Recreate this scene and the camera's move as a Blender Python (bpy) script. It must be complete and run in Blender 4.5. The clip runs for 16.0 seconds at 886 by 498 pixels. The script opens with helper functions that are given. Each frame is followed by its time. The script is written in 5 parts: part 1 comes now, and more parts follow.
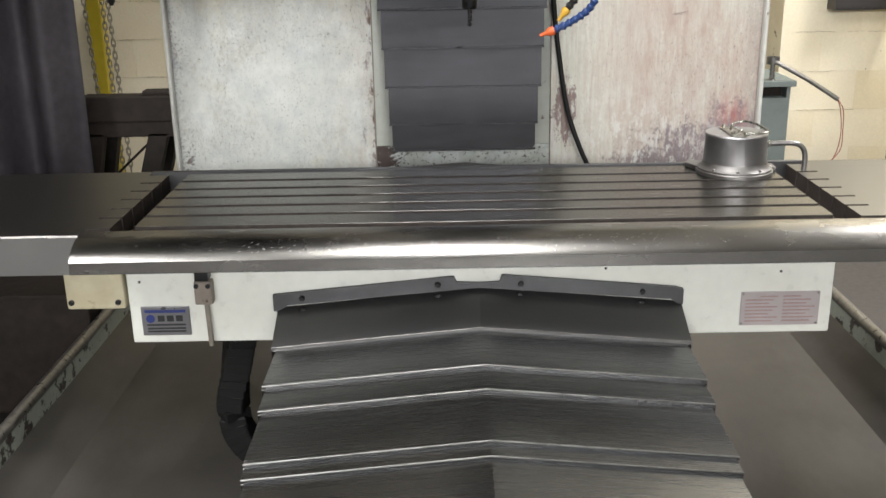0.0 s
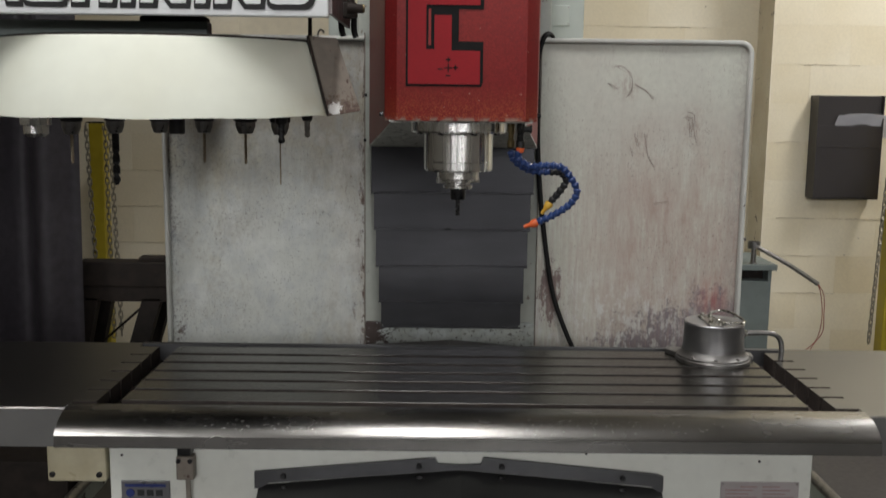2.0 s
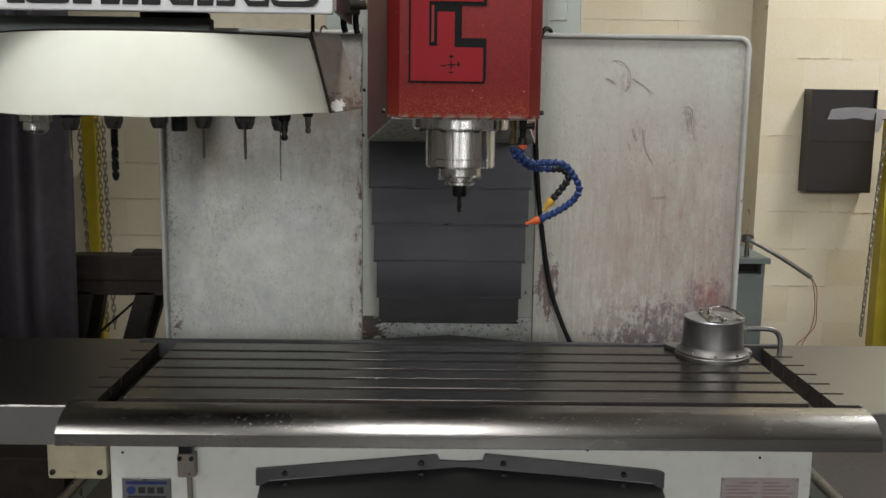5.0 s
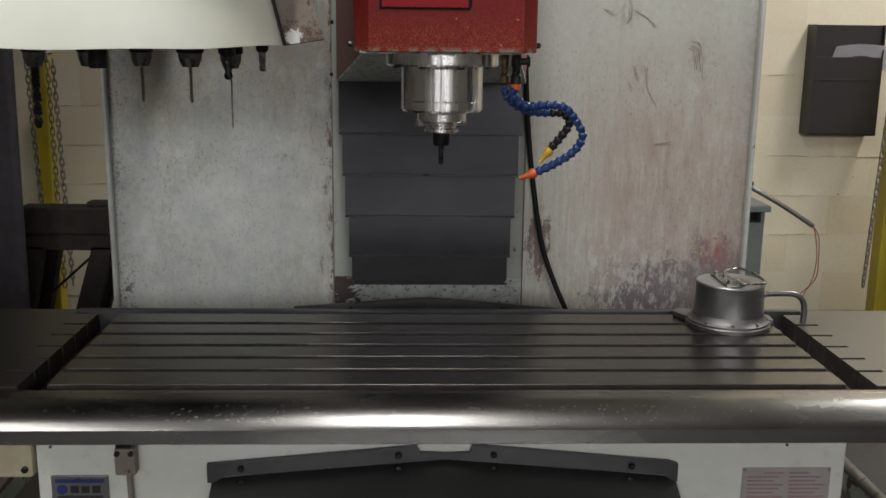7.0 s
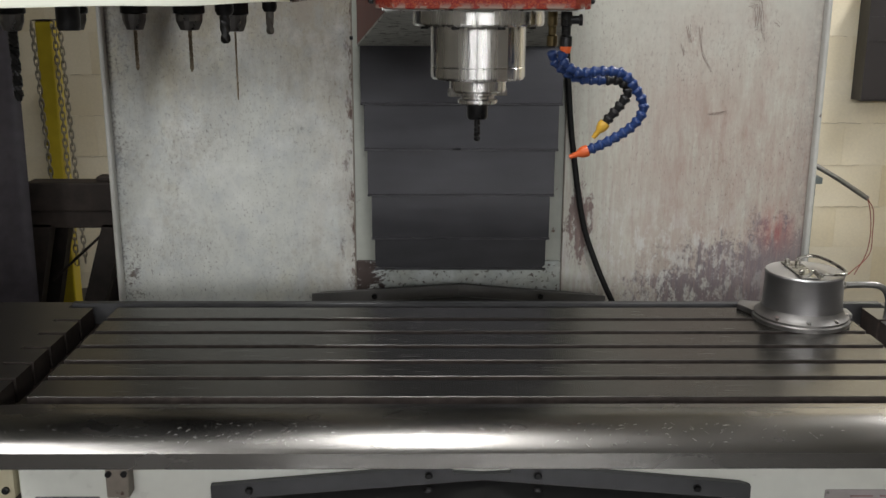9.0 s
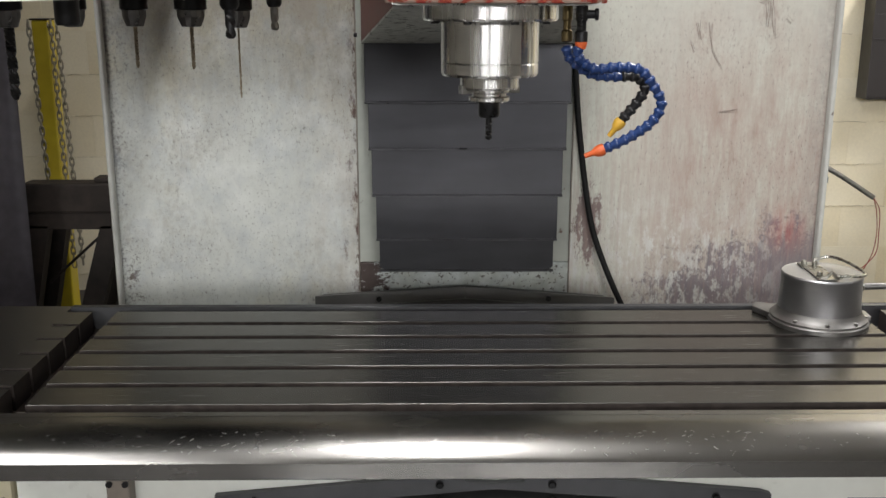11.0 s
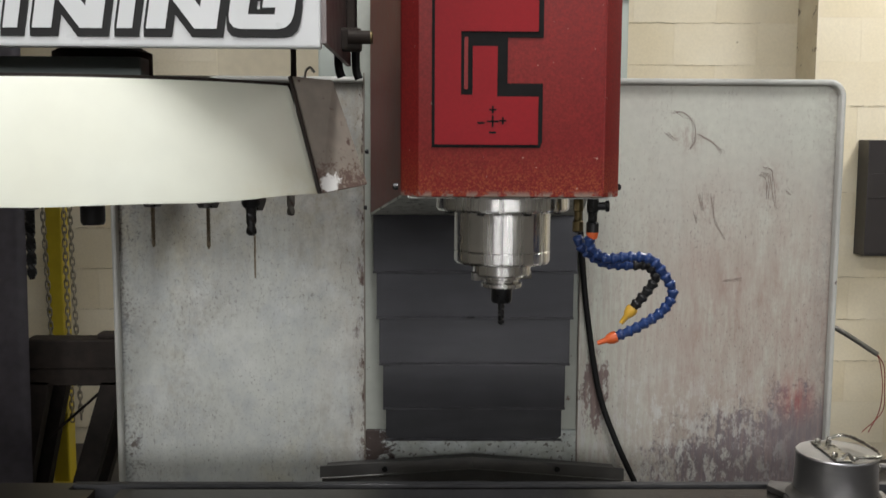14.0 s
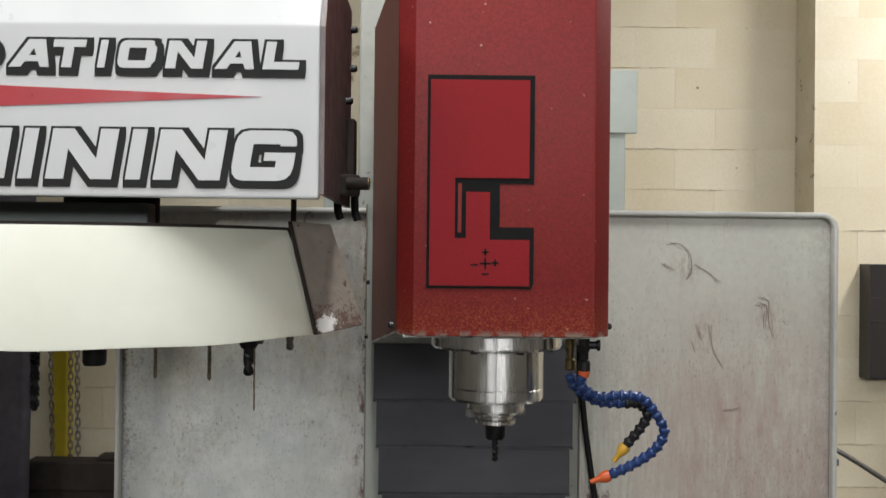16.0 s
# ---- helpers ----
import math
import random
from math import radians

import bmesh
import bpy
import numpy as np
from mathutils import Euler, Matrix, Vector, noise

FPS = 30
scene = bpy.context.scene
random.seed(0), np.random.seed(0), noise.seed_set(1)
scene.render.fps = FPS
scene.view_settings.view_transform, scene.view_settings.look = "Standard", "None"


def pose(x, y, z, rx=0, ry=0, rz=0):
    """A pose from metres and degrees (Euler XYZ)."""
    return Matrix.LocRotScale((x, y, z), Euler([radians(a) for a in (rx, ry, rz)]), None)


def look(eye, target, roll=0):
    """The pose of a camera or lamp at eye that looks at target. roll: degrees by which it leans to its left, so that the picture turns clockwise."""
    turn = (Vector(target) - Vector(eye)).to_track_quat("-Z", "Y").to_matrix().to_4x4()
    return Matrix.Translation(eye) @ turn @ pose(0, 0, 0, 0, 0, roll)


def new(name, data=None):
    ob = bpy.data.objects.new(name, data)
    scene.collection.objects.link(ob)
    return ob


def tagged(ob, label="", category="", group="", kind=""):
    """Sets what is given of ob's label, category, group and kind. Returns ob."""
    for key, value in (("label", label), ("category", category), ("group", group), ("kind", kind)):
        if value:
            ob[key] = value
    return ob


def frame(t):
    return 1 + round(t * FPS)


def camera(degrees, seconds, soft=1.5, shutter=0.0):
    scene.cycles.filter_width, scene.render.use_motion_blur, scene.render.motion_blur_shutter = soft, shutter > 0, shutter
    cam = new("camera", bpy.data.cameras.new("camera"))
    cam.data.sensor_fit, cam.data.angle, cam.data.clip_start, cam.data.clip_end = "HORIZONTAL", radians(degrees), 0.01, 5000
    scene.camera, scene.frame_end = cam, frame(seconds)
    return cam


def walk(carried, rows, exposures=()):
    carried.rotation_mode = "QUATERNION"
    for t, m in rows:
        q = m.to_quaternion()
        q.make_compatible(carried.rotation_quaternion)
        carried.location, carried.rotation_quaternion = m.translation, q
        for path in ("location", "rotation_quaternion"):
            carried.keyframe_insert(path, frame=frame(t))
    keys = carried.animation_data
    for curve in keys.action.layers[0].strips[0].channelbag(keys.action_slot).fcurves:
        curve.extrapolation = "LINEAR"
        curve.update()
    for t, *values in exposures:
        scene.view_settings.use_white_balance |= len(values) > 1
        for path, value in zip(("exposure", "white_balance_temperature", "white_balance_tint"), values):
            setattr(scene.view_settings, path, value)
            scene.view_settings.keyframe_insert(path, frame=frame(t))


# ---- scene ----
cam = camera(48.5, 16.0, soft=1.5, shutter=0.5)
PATH = [
    (0, (-0.061, -0.005, 1.446), (-0.073, 1.896, 0.826), -1.10),
    (0.5, (-0.0593, -0.022, 1.4538), (-0.064, 1.8912, 0.8742), -0.85),
    (1, (-0.0557, -0.036, 1.4657), (-0.054, 1.9023, 0.9733), -0.30),
    (1.5, (-0.052, -0.042, 1.4835), (-0.045, 1.9185, 1.0905), 0.28),
    (2, (-0.0493, -0.051, 1.4953), (-0.041, 1.9267, 1.1997), 0.68),
    (2.5, (-0.0527, -0.054, 1.5042), (-0.042, 1.9298, 1.2558), 0.87),
    (3, (-0.058, -0.049, 1.512), (-0.042, 1.935, 1.261), 0.85),
    (5.5, (-0.0805, -0.0433, 1.5035), (-0.0368, 1.9268, 1.1625), 0.75),
    (6, (-0.085, 0.015, 1.496), (-0.02, 1.979, 1.124), 0.65),
    (6.5, (-0.0935, 0.1235, 1.4915), (-0.0095, 2.08, 1.086), 0.65),
    (7, (-0.07, 0.261, 1.488), (0.001, 2.213, 1.06), 0.70),
    (7.5, (-0.0595, 0.367, 1.49), (-0.0105, 2.318, 1.049), 0.45),
    (8, (-0.064, 0.445, 1.482), (-0.034, 2.395, 1.036), 0.40),
    (8.5, (-0.072, 0.4875, 1.4745), (-0.05, 2.4345, 1.014), 0.30),
    (9, (-0.08, 0.507, 1.472), (-0.059, 2.445, 0.978), 0.20),
    (11.5, (-0.112, 0.556, 1.463), (-0.082, 2.494, 0.969), 0.05),
    (12, (-0.127, 0.555, 1.491), (-0.085, 2.508, 1.063), 0.20),
    (12.5, (-0.134, 0.561, 1.5045), (-0.09, 2.5285, 1.15), 0.15),
    (13, (-0.127, 0.563, 1.504), (-0.092, 2.542, 1.216), 0.08),
    (13.5, (-0.1263, 0.5677, 1.5203), (-0.0923, 2.5507, 1.266), 0.20),
    (14, (-0.1237, 0.5613, 1.5337), (-0.0927, 2.5493, 1.317), 0.30),
    (14.5, (-0.12, 0.556, 1.547), (-0.092, 2.548, 1.372), 0.38),
    (15, (-0.1163, 0.548, 1.554), (-0.0913, 2.545, 1.443), 0.33),
    (15.5, (-0.1097, 0.538, 1.567), (-0.0917, 2.537, 1.527), 0.47),
    (16, (-0.103, 0.526, 1.573), (-0.092, 2.526, 1.586), 0.60),
]
EXPOSURES = [(0.0, 1.28), (0.5, 1.18), (1.0, 0.9), (1.5, 0.34), (2.0, 0.0), (2.5, 0.15), (3.2, 0.18), (5.3, 0.07), (6.5, 0.0), (7.5, -0.1), (8.0, -0.07),
             (8.5, 0.15), (9.0, 0.36), (9.6, 0.5), (10.8, 0.71), (11.5, 0.8), (12.0, 0.25), (12.5, 0.16), (13.0, 0.25), (13.5, 0.23), (14.5, 0.24), (15.0, 0.22), (16.0, 0.17)]
walk(cam, [(t, look(eye, target, roll)) for t, eye, target, roll in PATH], EXPOSURES)

# ---- world and lamps ----
world = bpy.data.worlds.new("workshop_world")
scene.world = world
world.use_nodes = True
world.node_tree.nodes["Background"].inputs[0].default_value = (0.8, 0.88, 1.0, 1)
world.node_tree.nodes["Background"].inputs[1].default_value = 0.25


def area_lamp(x, y, z, wide, long, watts, colour=(1.0, 0.985, 0.985), tilt=0):
    """An unseen lamp added high in the room, long along y; tilt turns it towards the machine."""
    data = bpy.data.lights.new("unseen_lamp", "AREA")
    data.shape, data.size, data.size_y = "RECTANGLE", wide, long
    data.energy, data.color = watts, colour
    ob = new("unseen_lamp", data)
    ob.matrix_world = pose(x, y, z, tilt, 0, 0)
    return ob


area_lamp(-0.12, 1.0, 3.85, 0.22, 1.6, 50)
area_lamp(-2.3, -0.6, 3.85, 0.7, 2.4, 72)
# two unseen lamps added to brighten the right side and the back wall
area_lamp(2.9, 2.2, 3.85, 0.35, 2.4, 22)
area_lamp(3.0, 4.1, 3.85, 0.5, 1.0, 92)
# unseen fill lamps added behind the camera, for the fronts and the apron's reflections
area_lamp(-2.9, -9.0, 3.7, 3.0, 1.6, 205, tilt=60)
area_lamp(1.7, -9.0, 3.7, 4.2, 1.8, 300, tilt=60)
area_lamp(4.7, -9.0, 3.4, 0.7, 1.0, 30, tilt=60)


# ---- materials ----
def mat(name, colour, rough=0.5, metal=0.0, grain=0.1, scale=30.0, stretch=(1, 1, 1), bump=0.15, spots=None, spot_scale=12.0, spot_at=0.62,
        spot_soft=0.05, second=None, second_scale=3.0, coat=0.0, rough_vary=0.1, island=0.0, dist=0.002):
    """A node material: colour with fine grain and a broad second tone, optional spots, uneven gloss and fine relief."""
    m = bpy.data.materials.new(name)
    m.use_nodes = True
    nt = m.node_tree
    n, l = nt.nodes, nt.links
    b = n["Principled BSDF"]
    co = n.new("ShaderNodeTexCoord")
    mp = n.new("ShaderNodeMapping")
    mp.inputs["Scale"].default_value = stretch
    place = co.outputs["Object"]
    if island:                                            # pieces on one mesh each take their own stretch of the pattern
        own = n.new("ShaderNodeObjectInfo")
        far = n.new("ShaderNodeVectorMath")
        far.operation = "MULTIPLY_ADD"
        far.inputs[1].default_value = (37, 53, 71)
        l.new(own.outputs["Random"], far.inputs[0])
        l.new(place, far.inputs[2])
        place = far.outputs[0]
    l.new(place, mp.inputs["Vector"])
    fine = n.new("ShaderNodeTexNoise")
    fine.inputs["Scale"].default_value, fine.inputs["Detail"].default_value = scale, 6
    l.new(mp.outputs[0], fine.inputs["Vector"])
    broad = n.new("ShaderNodeTexNoise")
    broad.inputs["Scale"].default_value, broad.inputs["Detail"].default_value = second_scale, 4
    l.new(place, broad.inputs["Vector"])
    c0 = Vector(colour[:3])
    c1 = Vector(second[:3]) if second else c0 * 0.75
    mix = n.new("ShaderNodeMix")
    mix.data_type = "RGBA"
    mix.inputs[6].default_value, mix.inputs[7].default_value = (*c0, 1), (*c1, 1)
    mr = n.new("ShaderNodeMapRange")
    mr.inputs[1].default_value, mr.inputs[2].default_value = 0.35, 0.7
    l.new(broad.outputs[0], mr.inputs[0])
    l.new(mr.outputs[0], mix.inputs[0])
    hv = n.new("ShaderNodeHueSaturation")
    mv = n.new("ShaderNodeMapRange")
    mv.inputs[1].default_value, mv.inputs[2].default_value = 0.3, 0.7
    mv.inputs[3].default_value, mv.inputs[4].default_value = 1 - grain, 1 + grain
    l.new(fine.outputs[0], mv.inputs[0])
    l.new(mv.outputs[0], hv.inputs["Value"])
    l.new(mix.outputs[2], hv.inputs["Color"])
    out = hv.outputs[0]
    if island:
        oi = n.new("ShaderNodeObjectInfo")
        hv2 = n.new("ShaderNodeHueSaturation")
        mi = n.new("ShaderNodeMapRange")
        mi.inputs[3].default_value, mi.inputs[4].default_value = 1 - island, 1 + island
        l.new(oi.outputs["Random"], mi.inputs[0])
        l.new(mi.outputs[0], hv2.inputs["Value"])
        l.new(out, hv2.inputs["Color"])
        out = hv2.outputs[0]
    if spots:
        sp = n.new("ShaderNodeTexNoise")
        sp.inputs["Scale"].default_value, sp.inputs["Detail"].default_value = spot_scale, 8
        sp.inputs["Roughness"].default_value = 0.65
        l.new(mp.outputs[0], sp.inputs["Vector"])
        ms = n.new("ShaderNodeMapRange")
        ms.inputs[1].default_value, ms.inputs[2].default_value = spot_at, spot_at + spot_soft
        l.new(sp.outputs[0], ms.inputs[0])
        mx = n.new("ShaderNodeMix")
        mx.data_type = "RGBA"
        mx.inputs[7].default_value = (*spots[:3], 1)
        l.new(ms.outputs[0], mx.inputs[0])
        l.new(out, mx.inputs[6])
        out = mx.outputs[2]
    l.new(out, b.inputs["Base Color"])
    rr = n.new("ShaderNodeMapRange")
    rr.inputs[1].default_value, rr.inputs[2].default_value = 0.3, 0.7
    rr.inputs[3].default_value, rr.inputs[4].default_value = max(rough - rough_vary, 0.04), min(rough + rough_vary, 1)
    l.new(fine.outputs[0], rr.inputs[0])
    l.new(rr.outputs[0], b.inputs["Roughness"])
    b.inputs["Metallic"].default_value = metal
    b.inputs["Coat Weight"].default_value = coat
    if bump:
        bp = n.new("ShaderNodeBump")
        bp.inputs["Strength"].default_value, bp.inputs["Distance"].default_value = bump, dist
        l.new(fine.outputs[0], bp.inputs["Height"])
        l.new(bp.outputs[0], b.inputs["Normal"])
    return m


def add_layer(m, colour, build, rough=None):
    """Lays another paint or stain over a material's base colour, where build(nodes, links, coordinates) gives a mask."""
    nt = m.node_tree
    n, l = nt.nodes, nt.links
    b = n["Principled BSDF"]
    old = b.inputs["Base Color"].links[0].from_socket
    co = n.new("ShaderNodeTexCoord").outputs["Object"]
    mask = build(n, l, co)
    mx = n.new("ShaderNodeMix")
    mx.data_type = "RGBA"
    mx.inputs[7].default_value = (*colour[:3], 1)
    l.new(mask, mx.inputs[0])
    l.new(old, mx.inputs[6])
    l.new(mx.outputs[2], b.inputs["Base Color"])


def noise_mask(scale, lo, hi, stretch=(1, 1, 1), detail=8, rough=0.6, offset=(0, 0, 0)):
    def build(n, l, co):
        mp = n.new("ShaderNodeMapping")
        mp.inputs["Scale"].default_value, mp.inputs["Location"].default_value = stretch, offset
        l.new(co, mp.inputs["Vector"])
        t = n.new("ShaderNodeTexNoise")
        t.inputs["Scale"].default_value, t.inputs["Detail"].default_value, t.inputs["Roughness"].default_value = scale, detail, rough
        l.new(mp.outputs[0], t.inputs["Vector"])
        r = n.new("ShaderNodeMapRange")
        r.inputs[1].default_value, r.inputs[2].default_value = lo, hi
        l.new(t.outputs[0], r.inputs[0])
        return r.outputs[0]
    return build


def range_mask(axis, lo, hi):
    def build(n, l, co):
        sx = n.new("ShaderNodeSeparateXYZ")
        l.new(co, sx.inputs[0])
        r = n.new("ShaderNodeMapRange")
        r.inputs[1].default_value, r.inputs[2].default_value = lo, hi
        l.new(sx.outputs[axis], r.inputs[0])
        return r.outputs[0]
    return build


def spot_mask(x, z, rx, rz, soft=0.5):
    """A soft oval on an upright face."""
    def build(n, l, co):
        mp = n.new("ShaderNodeMapping")
        mp.inputs["Location"].default_value = (-x / rx, 0, -z / rz)
        mp.inputs["Scale"].default_value = (1 / rx, 0, 1 / rz)
        l.new(co, mp.inputs["Vector"])
        le = n.new("ShaderNodeVectorMath")
        le.operation = "LENGTH"
        l.new(mp.outputs[0], le.inputs[0])
        r = n.new("ShaderNodeMapRange")
        r.inputs[1].default_value, r.inputs[2].default_value = 1.0, 1.0 - soft
        l.new(le.outputs["Value"], r.inputs[0])
        return r.outputs[0]
    return build


def maths(kind, *builds, gain=None):
    """Joins masks by MULTIPLY, ADD, MAXIMUM; with gain, a contrast (lo, hi) on the outcome."""
    def build(n, l, co):
        out = builds[0](n, l, co)
        for other in builds[1:]:
            m = n.new("ShaderNodeMath")
            m.operation = kind
            l.new(out, m.inputs[0])
            l.new(other(n, l, co), m.inputs[1])
            out = m.outputs[0]
        if gain:
            r = n.new("ShaderNodeMapRange")
            r.inputs[1].default_value, r.inputs[2].default_value = gain
            l.new(out, r.inputs[0])
            out = r.outputs[0]
        return out
    return build


def scaled(build_in, k):
    def build(n, l, co):
        m = n.new("ShaderNodeMath")
        m.operation = "MULTIPLY"
        m.inputs[1].default_value = k
        l.new(build_in(n, l, co), m.inputs[0])
        return m.outputs[0]
    return build


M = {}
M["concrete"] = mat("concrete_floor", (0.050, 0.045, 0.042), 0.6, 0, 0.2, 40, second=(0.034, 0.030, 0.028), second_scale=1.2)
M["wall"] = mat("cream_block_paint", (0.755, 0.69, 0.53), 0.6, 0, 0.04, 90, bump=0.3, second=(0.68, 0.595, 0.41), second_scale=1.5,
                spots=(0.33, 0.27, 0.17), spot_scale=11, spot_at=0.73, spot_soft=0.04, island=0.002, dist=0.002)
M["joint"] = mat("painted_mortar", (0.70, 0.64, 0.49), 0.8, 0, 0.05, 20, second=(0.64, 0.57, 0.42), second_scale=2,
                 spots=(0.30, 0.24, 0.15), spot_scale=2.6, spot_at=0.60, spot_soft=0.03)
M["crack"] = mat("dirty_crack", (0.46, 0.39, 0.27), 0.9, 0, 0.4, 30)
# base lightened over the wall's to offset the return's shade; spots are scuffs
M["return"] = mat("lightened_scuffed_corner_paint", (0.80, 0.74, 0.59), 0.6, 0, 0.05, 60, second=(0.70, 0.62, 0.46), second_scale=5,
                  spots=(0.20, 0.15, 0.10), spot_scale=15, spot_at=0.63, spot_soft=0.04, bump=0.2)
# darker cream than the block wall, for the unseen side walls
M["plaster"] = mat("darker_cream_wall_paint", (0.36, 0.34, 0.29), 0.7, 0, 0.05, 60, second=(0.31, 0.29, 0.25), second_scale=1.0)
# unseen back wall, coloured dark so that the steel reflects a dim room
M["dim_wall"] = mat("darkened_back_wall_paint", (0.075, 0.073, 0.07), 0.7, 0, 0.1, 10, second=(0.05, 0.05, 0.048), second_scale=0.6)
M["ceiling"] = mat("white_ceiling_paint", (0.75, 0.75, 0.72), 0.8, 0, 0.05, 20)

M["white"] = mat("cream_machine_paint", (0.75, 0.775, 0.72), 0.35, 0, 0.03, 40, second=(0.70, 0.71, 0.65), second_scale=4,
                 spots=(0.25, 0.22, 0.17), spot_scale=26, spot_at=0.76, spot_soft=0.03, bump=0.04)
M["yellowed"] = mat("yellowed_bracket_paint", (0.62, 0.58, 0.42), 0.4, 0, 0.05, 40, second=(0.50, 0.45, 0.30), second_scale=14, spots=(0.24, 0.17, 0.09), spot_scale=22, spot_at=0.60, spot_soft=0.12, bump=0.04)
add_layer(M["yellowed"], (0.20, 0.14, 0.08), scaled(maths("ADD", scaled(range_mask(0, -0.775, -0.735), 0.5), scaled(range_mask(2, 0.10, 0.075), 0.3), scaled(noise_mask(45, 0.3, 0.7, (1, 1, 0.6), 10, 0.75), 0.7), gain=(0.75, 1.05)), 0.75))
M["carousel_white"] = mat("yellowed_cover_paint", (0.71, 0.735, 0.64), 0.60, 0, 0.02, 30, second=(0.67, 0.685, 0.58), second_scale=5, bump=0.03, spots=(0.3, 0.25, 0.15), spot_scale=34, spot_at=0.80, spot_soft=0.02)
add_layer(M["carousel_white"], (0.52, 0.46, 0.28), scaled(maths("MULTIPLY", range_mask(0, 0.24, 0.34), range_mask(2, 0.05, -0.01), noise_mask(20, 0.36, 0.62)), 0.8))
M["rim"] = mat("pale_edge_paint", (0.60, 0.61, 0.57), 0.45, 0, 0.06, 40, spots=(0.2, 0.17, 0.15), spot_scale=30, spot_at=0.66)
M["strip"] = mat("pale_green_casting_paint", (0.47, 0.495, 0.445), 0.45, 0, 0.06, 35, second=(0.39, 0.41, 0.365), spots=(0.16, 0.11, 0.09), spot_scale=22, spot_at=0.64)
M["rusty"] = mat("flaking_base_paint", (0.46, 0.50, 0.49), 0.6, 0, 0.15, 60, second=(0.36, 0.38, 0.34), second_scale=18, spots=(0.10, 0.085, 0.075), spot_scale=75, spot_at=0.56, spot_soft=0.05)
add_layer(M["rusty"], (0.055, 0.038, 0.033), maths("ADD", scaled(range_mask(0, -0.19, -0.245), 0.40), scaled(range_mask(0, 0.05, -0.20), 0.25), scaled(noise_mask(34, 0.3, 0.7, (1, 1, 1.6), 10, 0.75), 0.85), gain=(0.84, 0.92)))

M["table"] = mat("ground_steel", (0.126, 0.122, 0.112), 0.26, 0.95, 0.03, 14, (1, 30, 30), 0.0, second=(0.114, 0.110, 0.101), second_scale=3, rough_vary=0.015)
M["gutter"] = mat("dark_cast_iron", (0.042, 0.034, 0.030), 0.7, 0.0, 0.4, 60, bump=0.4)
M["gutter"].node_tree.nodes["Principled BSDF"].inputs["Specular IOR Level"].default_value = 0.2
M["apron"] = mat("stainless_sheet", (0.222, 0.216, 0.205), 0.26, 1.0, 0.03, 7, (1, 2, 2), 0.08, second=(0.22, 0.213, 0.20), second_scale=5, rough_vary=0.03, dist=0.004)
M["bright_scratch"] = mat("bare_bright_steel", (0.52, 0.51, 0.49), 0.4, 0.9, 0.1, 60, bump=0.0)
M["wing"] = mat("dull_stainless_sheet", (0.16, 0.157, 0.152), 0.34, 1.0, 0.01, 5, (1, 40, 40), 0.0, second=(0.147, 0.144, 0.142), rough_vary=0.01)
M["wing_front"] = mat("dull_grey_sheet", (0.16, 0.16, 0.155), 0.55, 0.6, 0.06, 20, second=(0.13, 0.13, 0.125), second_scale=3, bump=0.03)
M["flange_grey"] = mat("dark_flange_sheet", (0.105, 0.106, 0.11), 0.48, 0.8, 0.08, 30, second=(0.085, 0.086, 0.09), second_scale=8, rough_vary=0.06)
M["waycover"] = mat("dark_spring_steel", (0.172, 0.174, 0.175), 0.27, 1.0, 0.025, 1, (3, 260, 3), 0.0, second=(0.14, 0.142, 0.144), second_scale=3, rough_vary=0.01)
M["waycover_dull"] = mat("scuffed_spring_steel", (0.17, 0.171, 0.173), 0.42, 0.9, 0.03, 3, (3, 60, 3), 0.0, second=(0.20, 0.20, 0.195), second_scale=5, rough_vary=0.02)
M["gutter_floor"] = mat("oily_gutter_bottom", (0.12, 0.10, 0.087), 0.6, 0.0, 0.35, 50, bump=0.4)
M["wayedge"] = mat("bright_worn_edge", (0.095, 0.093, 0.088), 0.40, 1.0, 0.15, 60, rough_vary=0.05)
M["sheet_edge"] = mat("rubbed_bright_edge", (0.26, 0.255, 0.245), 0.42, 1.0, 0.25, 40, rough_vary=0.1)
M["column_cover"] = mat("blued_sheet_steel", (0.085, 0.086, 0.094), 0.33, 0.9, 0.06, 9, (1, 1, 5), 0.03, second=(0.068, 0.069, 0.075), second_scale=5, rough_vary=0.03)
M["rear_cover"] = mat("grey_scuffed_sheet", (0.15, 0.147, 0.142), 0.5, 0.5, 0.1, 30, second=(0.115, 0.112, 0.108), second_scale=6)
M["cover_hem"] = mat("rubbed_sheet_edge", (0.10, 0.10, 0.108), 0.36, 0.95, 0.2, 40)
M["pan"] = mat("oily_pan_paint", (0.062, 0.057, 0.052), 0.42, 0.0, 0.06, 14, second=(0.045, 0.041, 0.037), second_scale=4.0, bump=0.03, rough_vary=0.05,
               spots=(0.025, 0.022, 0.020), spot_scale=9, spot_at=0.70, spot_soft=0.06)
M["pan"].node_tree.nodes["Principled BSDF"].inputs["Specular IOR Level"].default_value = 0.26
add_layer(M["pan"], (0.095, 0.086, 0.078), scaled(noise_mask(2.6, 0.48, 0.70, (1, 0.4, 1), 8, 0.65), 0.7))
M["rail"] = mat("chipped_green_paint", (0.40, 0.44, 0.38), 0.5, 0, 0.12, 40, spots=(0.05, 0.04, 0.035), spot_scale=16, spot_at=0.55, spot_soft=0.03)
M["rail_top"] = mat("worn_rail_edge", (0.22, 0.21, 0.19), 0.35, 0.6, 0.3, 50)

